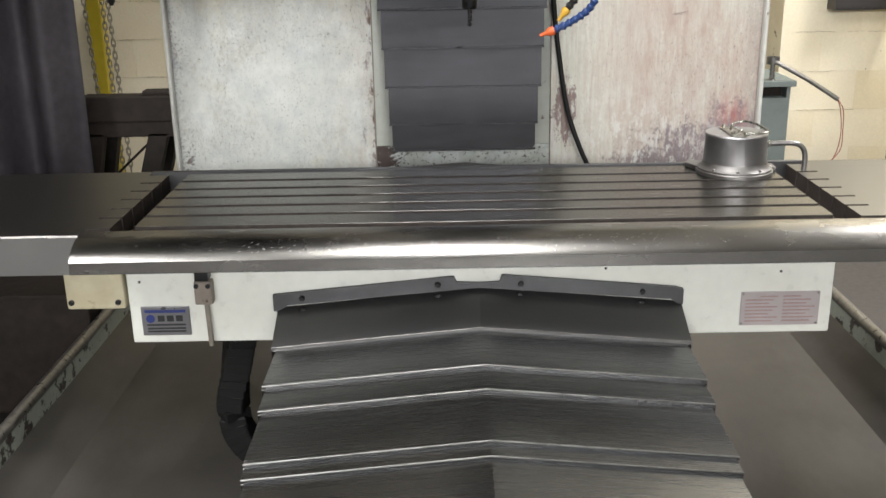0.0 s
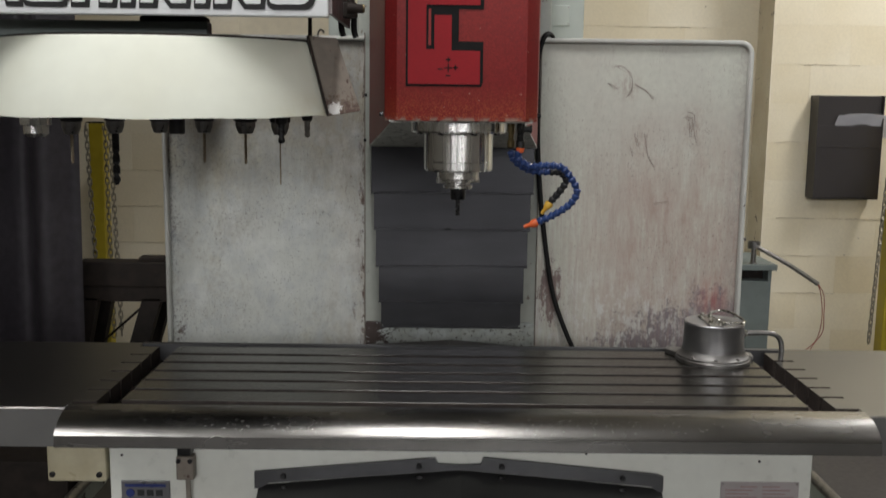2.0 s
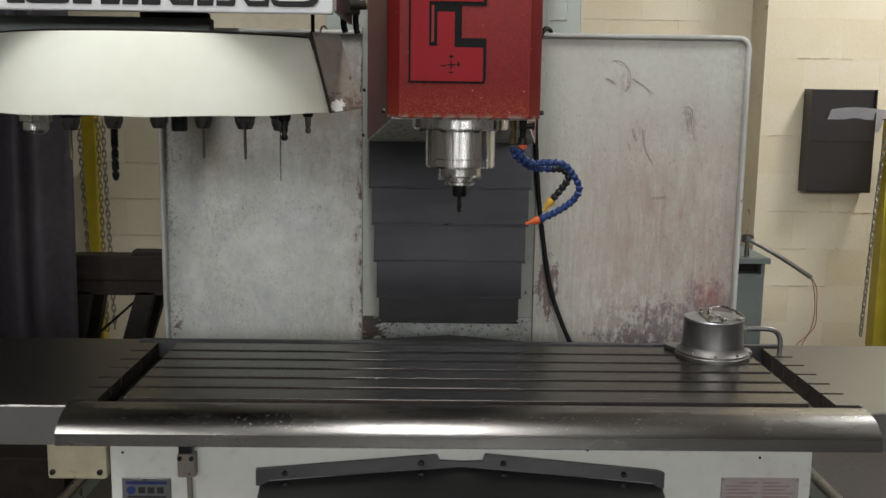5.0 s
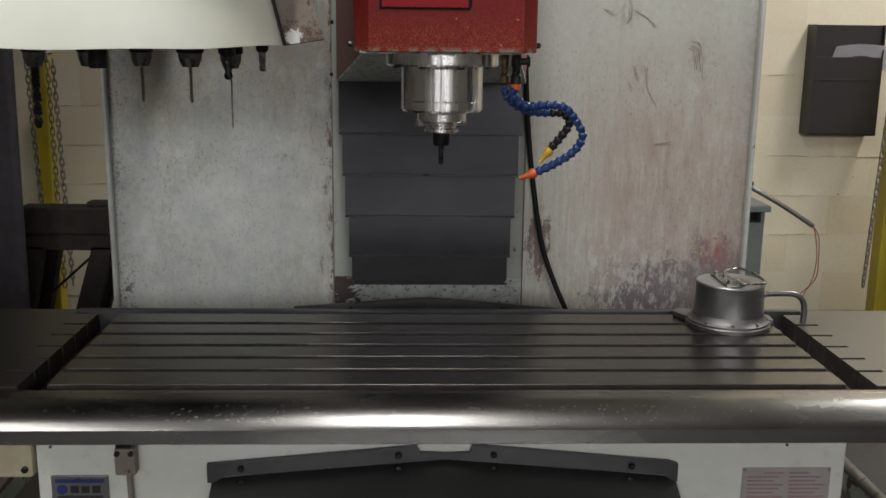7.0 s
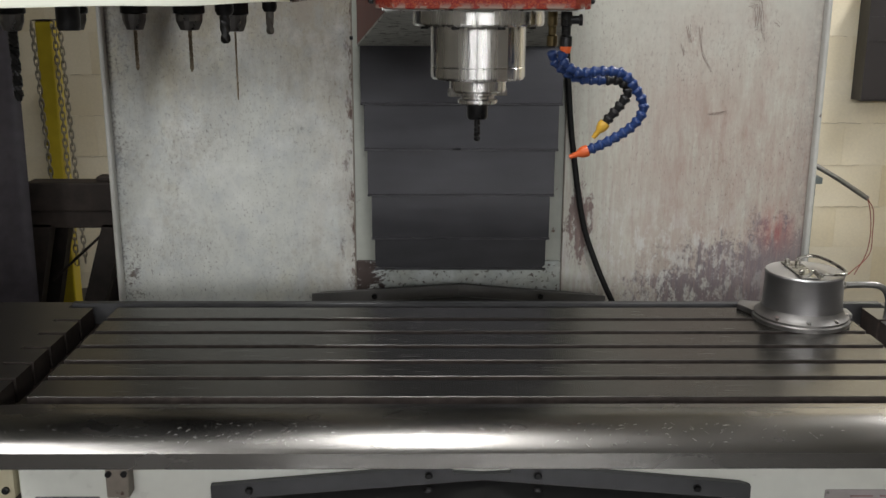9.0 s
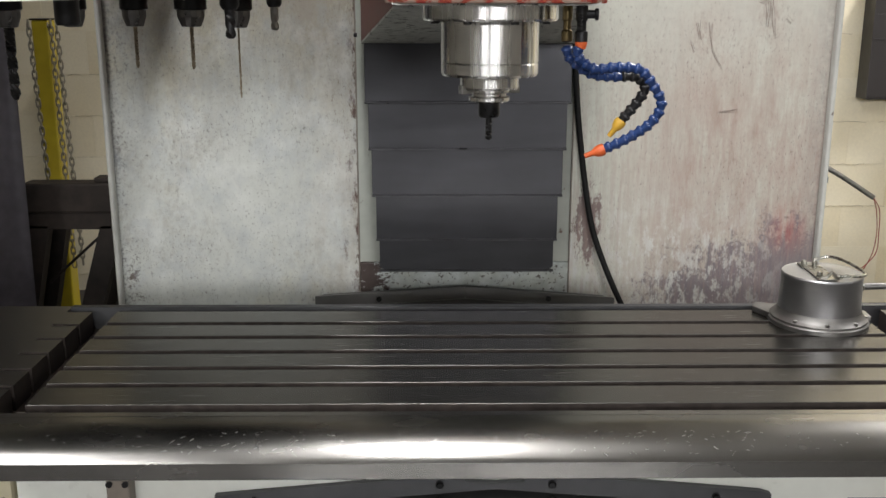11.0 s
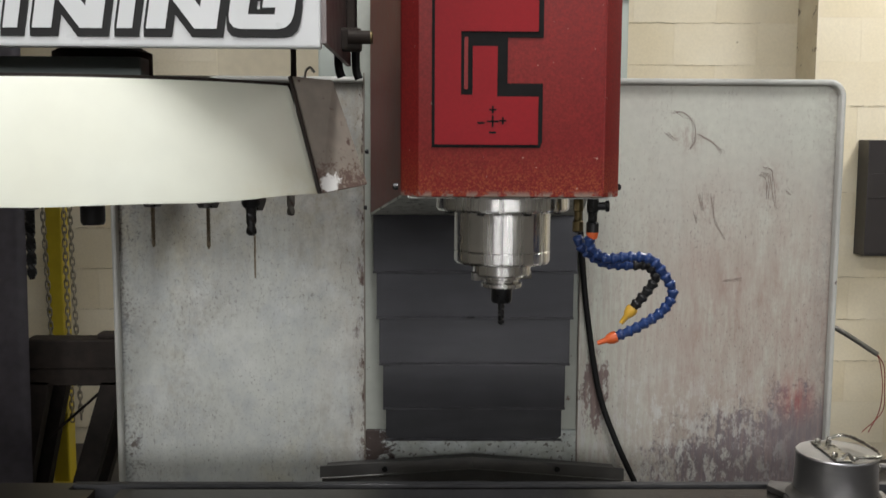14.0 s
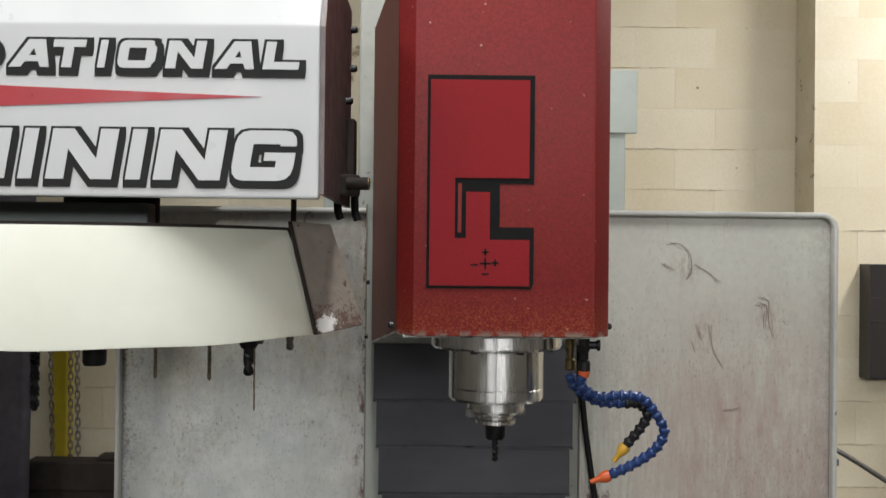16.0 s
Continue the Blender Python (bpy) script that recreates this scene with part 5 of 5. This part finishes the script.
# ---- float housing on the table ----
def lidded_pot():
    x, y = 0.606, 2.230
    p = thing("lidded_metal_pot", (x, y, 0.90), "spun aluminium pot with wire bail lid on the worktable", "metal pot")
    part("base_plate", lathe([(0.087, 0.9), (0.087, 0.907), (0.085, 0.909), (0.07, 0.909)], (x, y, 0), None, 48), "cup_base", p, "flat round base", 30)
    part("ear", prism([(0.505, 2.290), (0.520, 2.318), (0.560, 2.300), (0.540, 2.21)], "z", 0.9, 0.911, bevel=0.002), "cup_base", p)
    part("ear", prism([(0.672, 2.235), (0.668, 2.290), (0.706, 2.262), (0.702, 2.225)], "z", 0.9, 0.910, bevel=0.002), "cup_base", p)
    part("flange", lathe([(0.084, 0.908), (0.084, 0.913), (0.080, 0.916), (0.0745, 0.921), (0.0722, 0.928)], (x, y, 0), None, 48, close=False), "cup_base", p, "", 40)
    part("body", lathe([(0.0722, 0.915), (0.0690, 0.984), (0.0703, 0.987), (0.0703, 0.991), (0.0685, 0.9935), (0.064, 0.9925), (0.0, 0.9935)], (x, y, 0), None, 48), "cup", p, "", 35)
    for a in (-100, -60, -140, -20):
        part("screw", lathe([(0.004, 0.913), (0.004, 0.917), (0.002, 0.918)], (x + 0.079 * math.cos(radians(a)), y + 0.079 * math.sin(radians(a)), 0.0012), None, 10), "hss", p)
    z = 0.9935
    la = part("lid_latch", box(x - 0.026, x + 0.008, 2.172, 2.285, z, z + 0.003, 0.001), "zinc", p, "zinc latch strap")
    part("latch_hump", tube([(x - 0.024, 2.176, z + 0.004), (x - 0.014, 2.174, z + 0.006), (x - 0.006, 2.172, z + 0.015), (x + 0.002, 2.172, z + 0.006), (x + 0.012, 2.174, z + 0.005)], 0.0032, 8), "zinc", la)
    wire = [(x + 0.002, 2.174, z + 0.008), (x + 0.030, 2.172, z + 0.008), (x + 0.052, 2.176, z + 0.008), (x + 0.058, 2.196, z + 0.010), (x + 0.046, 2.240, z + 0.016), (x + 0.030, 2.275, z + 0.016),
            (x + 0.002, 2.278, z + 0.010)]
    part("wire_bail", tube(wire, 0.0030, 8), "zinc", la, "bent wire bail", 60)
    for dx, yy in ((-0.018, 2.272), (0.0, 2.268), (-0.018, 2.196)):
        part("pin", lathe([(0.005, 0), (0.005, 0.007), (0.003, 0.009)], (x + dx, yy, z + 0.002), None, 10), "zinc", la)
    pi = part("elbow_pipe", tube([(0.676, 2.24, 0.962), (0.700, 2.24, 0.963), (0.738, 2.24, 0.963), (0.757, 2.24, 0.958), (0.769, 2.24, 0.945), (0.773, 2.24, 0.925), (0.772, 2.24, 0.896)], 0.0062, 12), "holder", p,
              "bent grey pipe", 50)
    part("union", lathe([(0.0085, 0), (0.0085, 0.010), (0.0065, 0.012)], (0.677, 2.24, 0.962), pose(0, 0, 0, 0, 90), 6), "zinc", pi)


lidded_pot()


def at_full_size(*names):
    """The table group is drawn a little small; this brings it to its true size and place."""
    fixed, k = Vector((-0.054, -0.025, 1.468)), 1.03
    for name in names:
        ob = bpy.data.objects[name]
        ob.location = fixed + k * (ob.location - fixed)
        if name in ("milling_worktable", "lidded_metal_pot"):
            ob.location.z -= 0.005
        for child in ob.children_recursive:
            child.data.transform(Matrix.Scale(k, 4))


at_full_size("saddle", "milling_worktable", "front_way_cover", "cable_carrier", "lidded_metal_pot")


# ---- background ----
def curtain():
    bm = bmesh.new()
    rows = []
    for k in range(90):
        u = k / 89
        x = -3.3 + 1.76 * u
        yy = 4.05 + 0.055 * math.sin(u * 46) + 0.03 * math.sin(u * 23 + 1)
        rows.append([bm.verts.new((x - 0.03 * (1 - z / 2.6), yy, z)) for z in (0.05, 0.9, 1.8, 2.6)])
    for a, b in zip(rows, rows[1:]):
        for j in range(3):
            bm.faces.new((a[j], a[j + 1], b[j + 1], b[j]))
    bmesh.ops.solidify(bm, geom=list(bm.faces), thickness=0.004)
    c = thing("welding_curtain", (-2.4, 4.05, 0.05), "dark pleated curtain hanging beside the machine", "curtain")
    part("cloth", bm, "curtain", c, "", 60)
    part("hanging_rail", tube([(-3.4, 4.05, 2.62), (-1.45, 4.05, 2.62)], 0.02, 10, steps=1), "dark_steel", c)
    part("bracket", box(-3.42, -3.36, 4.0, 4.1, 2.6, 4.0), "dark_steel", c)
    part("bracket", box(-1.48, -1.44, 4.03, 4.07, 2.6, 4.0), "dark_steel", c)


curtain()


def stand():
    s = thing("steel_stand", (-1.35, 4.45, 0), "black steel stand with splayed legs behind the machine", "steel stand")
    part("top_beam", box(-1.672, -0.95, 4.30, 4.40, 0.655, 0.770, 0.008), "dark_steel", s)
    part("lower_beam", box(-1.665, -0.96, 4.31, 4.56, 0.587, 0.655, 0.004), "dark_steel", s)
    part("top_block", box(-1.40, -1.10, 4.32, 4.39, 0.770, 0.790, 0.006), "dark_steel", s)
    for x0, x1 in ((-1.63, -1.72), (-1.345, -1.49), (-1.02, -0.93)):
        for y in (4.34, 4.56):
            bm = bmesh.new()
            a, b = Vector((x0, y, 0.60)), Vector((x1 - 0.04, y, 0.0))
            w = 0.042
            prism([(a.x - w, a.z), (a.x + w, a.z), (b.x + w, b.z), (b.x - w, b.z)], "y", y - 0.03, y + 0.03, bm)
            part("leg", bm, "dark_steel", s)
    part("brace", tube([(-1.66, 4.45, 0.33), (-1.40, 4.45, 0.56)], 0.006, 6, steps=1), "dark_steel", s)


stand()

LINK = None


def chain(points, label, step=0.030):
    global LINK
    if LINK is None:
        pts = [Vector((0.0085 * math.cos(a) , 0, 0.0125 * math.sin(a) + (0.008 if math.sin(a) > 0 else -0.008))) for a in (2 * math.pi * k / 16 for k in range(16))]
        LINK = mesh_of("chain_link", tube(pts, 0.0036, 6, raw=True, cyclic=True), "chain", 60)
    c = thing("hoist_chain", points[0], label, "chain", "hoist chains")
    for i, (q, d) in enumerate(spaced(smooth_path(points, 8), step)):
        rot = d.to_track_quat("-Z", "Y").to_matrix().to_4x4() @ pose(0, 0, 0, 0, 0, 90 * (i % 2) + 12)
        shared("link", LINK, c, Matrix.Translation(q) @ rot)


def yellow_post(x0, x1, y, top, label):
    p = thing("yellow_post", ((x0 + x1) / 2, y, 0), label, "steel post", "yellow posts")
    part("post", box(x0, x1, y - 0.045, y + 0.045, 0.012, top, 0.008), "yellow", p)
    part("base_plate", box(x0 - 0.06, x1 + 0.06, y - 0.1, y + 0.1, 0, 0.012, 0.003), "yellow", p)
    part("cap", box(x0 - 0.006, x1 + 0.006, y - 0.05, y + 0.05, top, top + 0.006, 0.002), "dark_steel", p)
    for x in (x0 - 0.008, x1 + 0.008):                      # chain hooks
        part("hook", tube([(x, y - 0.05, top - 0.02), (x, y - 0.062, top - 0.012), (x, y - 0.066, top - 0.024), (x, y - 0.058, top - 0.032)], 0.004, 6), "chain", p)


yellow_post(-1.792, -1.722, 4.9, 1.372, "yellow painted steel post with chains beside it")
yellow_post(2.222, 2.382, 4.90, 1.40, "wide yellow painted post before the block wall")
chain([(-1.797, 4.84, 1.353), (-1.786, 4.84, 1.0), (-1.762, 4.84, 0.30)], "rusty hoist chain hanging beside the yellow post")
chain([(-1.702, 4.84, 1.358), (-1.701, 4.84, 1.0), (-1.696, 4.84, 0.30)], "rusty hoist chain hanging beside the yellow post")
chain([(-1.685, 4.86, 1.335), (-1.679, 4.86, 1.0), (-1.664, 4.86, 0.30)], "rusty hoist chain hanging beside the yellow post")
chain([(2.185, 4.82, 1.345), (2.165, 4.82, 1.0), (2.140, 4.82, 0.30)], "rusty chain hooked to the wide yellow post")


def clamp():
    c = thing("bench_clamp", (2.36, 4.75, 0.4), "black steel clamp frame before the wide yellow post", "clamp")
    part("frame", prism([(2.29, 0.30), (2.285, 1.00), (2.44, 1.00), (2.44, 0.0), (2.34, 0.0), (2.34, 0.30)], "y", 4.70, 4.82, bevel=0.006), "dark_steel", c)
    part("jaw", box(2.255, 2.30, 4.69, 4.83, 0.88, 1.03, 0.006), "dark_steel", c)
    part("foot", box(2.25, 2.55, 4.6, 4.9, 0.0, 0.02, 0.004), "dark_steel", c)


clamp()


def wall_tray():
    t = thing("wall_document_tray", (2.1, 5.15, 1.01), "black plastic document tray on the block wall", "document tray")
    x0, x1, z0, z1, y0 = 1.907, 2.250, 1.015, 1.553, 5.085
    part("back", box(x0, x1, 5.19, 5.2, z0, z1, 0.002), "black_tray", t)
    for a, b in ((x0, x0 + 0.006), (x1 - 0.006, x1)):
        part("side", box(a, b, y0, 5.19, z0, z1, 0.002), "black_tray", t)
    part("shelf", box(x0 + 0.006, x1 - 0.006, y0 + 0.004, 5.19, z0, z0 + 0.010, 0.002), "black_tray", t)
    part("front_panel", box(x0 + 0.006, x1 - 0.006, y0 + 0.001, y0 + 0.006, z0 + 0.010, z1 - 0.155, 0.0015), "black_tray", t)
    part("upper_panel", box(x0 + 0.006, x1 - 0.006, y0 + 0.022, y0 + 0.028, z1 - 0.165, z1 - 0.002, 0.0015), "black_tray", t)
    part("front_rib", box(x0 + 0.006, x1 - 0.006, y0 - 0.001, y0 + 0.002, 1.285, 1.291, 0.0008), "black_tray", t)
    bm = bmesh.new()
    grid = [[bm.verts.new((1.985 + 0.30 * u + 0.02 * v, y0 + 0.03 - 0.05 * v + 0.02 * math.sin(u * 3), 1.335 + 0.115 * v + 0.012 * math.sin(u * 3.4) * v)) for u in
             (k / 10 for k in range(11))] for v in (0, 0.35, 0.7, 1)]
    for a, b in zip(grid, grid[1:]):
        for i in range(10):
            bm.faces.new((a[i], a[i + 1], b[i + 1], b[i]))
    bmesh.ops.solidify(bm, geom=list(bm.faces), thickness=0.001)
    solo("paper_sheet", bm, "paper", "curled white paper sticking out of the tray", "paper", smooth=60, at=(2.1, 5.1, 1.335))


wall_tray()


def grey_cabinet():
    c = thing("grey_cabinet", (1.43, 4.9, 0), "grey-green steel cabinet with drawer recess by the wall", "cabinet")
    part("body", box(1.245, 1.592, 4.72, 5.1, 0, 0.640, 0.004), "grey_cabinet", c)
    part("top", box(1.235, 1.613, 4.70, 5.12, 0.695, 0.724, 0.004), "grey_cabinet", c)
    part("rail", box(1.575, 1.592, 4.72, 5.1, 0.638, 0.697), "grey_cabinet", c)
    part("rail", box(1.245, 1.262, 4.72, 5.1, 0.638, 0.697), "grey_cabinet", c)
    part("recess_back", box(1.262, 1.575, 4.80, 5.1, 0.640, 0.695), "dark_steel", c)
    p = thing("lever_pipe", (1.49, 4.72, 0.725), "bent steel lever pipe with ring on the cabinet", "lever")
    part("ring", lathe([(0.030, 0.800), (0.030, 0.834), (0.023, 0.834), (0.023, 0.800), (0.030, 0.800)], (1.503, 4.74, 0), None, 24, close=False), "holder", p, "", 40)
    part("pedestal", lathe([(0.022, 0.724), (0.013, 0.732), (0.011, 0.795), (0.022, 0.805)], (1.503, 4.74, 0), None, 16), "holder", p, "", 40)
    part("rod", tube([(1.505, 4.72, 0.815), (1.66, 4.70, 0.730), (1.812, 4.69, 0.634)], 0.011, 10), "hss", p, "", 60)
    part("stub", tube([(1.46, 4.74, 0.845), (1.36, 4.74, 0.85)], 0.008, 8, steps=1), "holder", p)
    for k, dx in enumerate((0, 0.014)):
        part("wire", tube([(1.812, 4.69, 0.634), (1.830 + dx, 4.69, 0.58), (1.843 + dx * 0.6, 4.69, 0.48), (1.832 + dx, 4.69, 0.38), (1.79 - dx * 2, 4.69, 0.29)], 0.0022, 5), "wire_red", p,
             "thin red-brown wire")


grey_cabinet()


def electric_boxes():
    e = thing("electrical_box", (0.36, 3.45, 1.70), "pale grey-green electrical enclosure behind the column", "electrical box")
    part("body", box(0.272, 0.425, 3.30, 3.60, 1.60, 2.10, 0.004), "elec", e)
    part("lid", box(0.272, 0.455, 3.285, 3.30, 1.922, 2.10, 0.003), "elec", e)
    c = part("cover_plate", box(0.300, 0.378, 3.292, 3.30, 1.750, 1.818, 0.002), "elec", e, "small screwed cover plate")
    for x in (0.306, 0.372):
        for z in (1.757, 1.811):
            part("screw", lathe([(0.003, 0), (0.003, 0.002)], (x, 3.292, z), pose(0, 0, 0, 90), 8), "hss", c)
    part("catch", box(0.330, 0.372, 3.275, 3.30, 1.885, 1.93, 0.006), "elec", e)
    part("catch_screw", lathe([(0.006, 0), (0.006, 0.006)], (0.351, 3.275, 1.925), pose(0, 0, 0, 90), 10), "oxide", e)
    b = thing("junction_box", (-0.40, 3.4, 1.70), "pale grey junction box behind the splash panel", "electrical box")
    part("body", box(-0.42, -0.30, 3.25, 3.45, 1.60, 1.80, 0.004), "elec", b)
    part("lid", box(-0.415, -0.305, 3.243, 3.25, 1.66, 1.79, 0.002), "elec", b)


electric_boxes()


def floor_clutter():
    solo("floor_cable", tube([(-1.75, 2.55, 0.012), (-1.50, 2.42, 0.012), (-1.30, 2.45, 0.012), (-1.18, 2.62, 0.012), (-1.15, 2.95, 0.012)], 0.012, 8), "rubber",
         "black cable lying on the floor", "cable", smooth=60, group="floor cables", at=(-1.4, 2.5, 0))
    solo("floor_cable", tube([(-2.1, 1.95, 0.010), (-1.75, 1.90, 0.010), (-1.45, 1.96, 0.010), (-1.20, 2.02, 0.010)], 0.010, 8), "rubber",
         "black cable lying on the floor", "cable", smooth=60, group="floor cables", at=(-1.5, 1.95, 0))
    solo("floor_cable", tube([(1.22, 3.00, 0.010), (1.40, 2.92, 0.010), (1.62, 3.02, 0.010), (1.95, 2.90, 0.010)], 0.010, 8), "rubber",
         "black cable lying on the floor", "cable", smooth=60, group="floor cables", at=(1.5, 2.95, 0))
    t = thing("coolant_tank", (-1.5, 2.9, 0), "black steel coolant tank beside the machine base", "tank")
    part("body", box(-2.2, -1.16, 2.78, 3.4, 0.02, 0.40, 0.01), "dark_steel", t)
    part("lid", box(-2.21, -1.15, 2.77, 3.41, 0.40, 0.415, 0.004), "dark_steel", t)
    part("foot", box(-2.15, -1.2, 2.82, 3.36, 0.0, 0.02), "dark_steel", t)


floor_clutter()


def wall_cracks():
    """Irregular open cracks along some of the bed joints."""
    rnd = random.Random(21)
    spots = [(wall_b, 5.194, 1.76, 2.05, 0.900), (wall_b, 5.194, 2.05, 2.36, 0.898), (wall_b, 5.194, 1.74, 1.98, 0.696), (wall_b, 5.194, 1.80, 2.1, 0.492), (wall_b, 5.194, 1.86, 2.15, 1.712),
             (wall_b, 5.194, 1.73, 1.86, 1.306), (wall_a, 5.444, -1.95, -1.58, 1.100), (wall_a, 5.444, -1.85, -1.50, 0.898), (wall_a, 5.444, -1.90, -1.52, 0.694),
             (wall_a, 5.444, 0.62, 1.05, 2.525), (wall_a, 5.444, 0.8, 1.2, 2.728), (wall_a, 5.444, 0.7, 1.5, 2.118), (wall_a, 5.444, 0.9, 1.4, 1.915)]
    for wall, y, x0, x1, z in spots:
        n = int((x1 - x0) / 0.02)
        pts = [(x0 + (x1 - x0) * k / n, y, z + rnd.uniform(-0.003, 0.003)) for k in range(n + 1)]
        cut = 0
        while cut < n:
            end = min(n, cut + rnd.randint(3, 9))
            part("crack", tube(pts[cut:end + 1], rnd.uniform(0.0006, 0.0016), 4, raw=True), "crack", wall)
            cut = end + rnd.randint(0, 3)
    for k in range(40):                                     # pits in the paint
        wall, y, x0, x1 = rnd.choice(((wall_b, 5.1945, 1.72, 2.5), (wall_a, 5.4445, 0.5, 1.68)))
        x, z = rnd.uniform(x0, x1), rnd.uniform(0.5, 2.9)
        part("pit", lathe([(rnd.uniform(0.003, 0.009), 0), (0.002, 0.0006)], (x, y, z), pose(0, 0, 0, 90, 0, 0) @ Matrix.Diagonal((1, rnd.uniform(0.4, 1.2), 1, 1)), 7), "crack", wall)


wall_cracks()


# ---- block wall pieces ----
def block_walls():
    course, pitch = 0.2032, 0.4064
    g = 0.0002

    def block(w):
        bm = box(-w / 2 + g, w / 2 - g, -0.006, 0.0, -course / 2 + g, course / 2 - g)
        es = [e for e in bm.edges if all(abs(v.co.y + 0.006) < 1e-6 for v in e.verts)]
        bmesh.ops.bevel(bm, geom=es, offset=0.0004, segments=1, affect="EDGES")
        return bm
    full = mesh_of("wall_block", block(pitch), "wall")
    half = mesh_of("half_block", block(pitch / 2), "wall")
    rnd = random.Random(9)

    def lay(wall, y, x0, n, rows, z0):
        for r in range(rows):
            z = z0 + (r + 0.5) * course
            xs = x0
            if r % 2:
                shared("block", half, wall, pose(xs + pitch / 4, y + rnd.uniform(-0.0002, 0.0002), z))
                xs += pitch / 2
            for k in range(n - (r % 2)):
                shared("block", full, wall, pose(xs + (k + 0.5) * pitch, y + rnd.uniform(-0.0002, 0.0002), z))
            if r % 2:
                shared("block", half, wall, pose(xs + (n - 1 + 0.25) * pitch, y + rnd.uniform(-0.0002, 0.0002), z))
    lay(wall_a, 5.452, JOG - 5 * pitch, 5, 18, 0.0868)
    lay(wall_a, 5.452, JOG - 11 * pitch, 4, 18, 0.0868)
    lay(wall_b, 5.202, JOG, 4, 18, 0.0868)


block_walls()
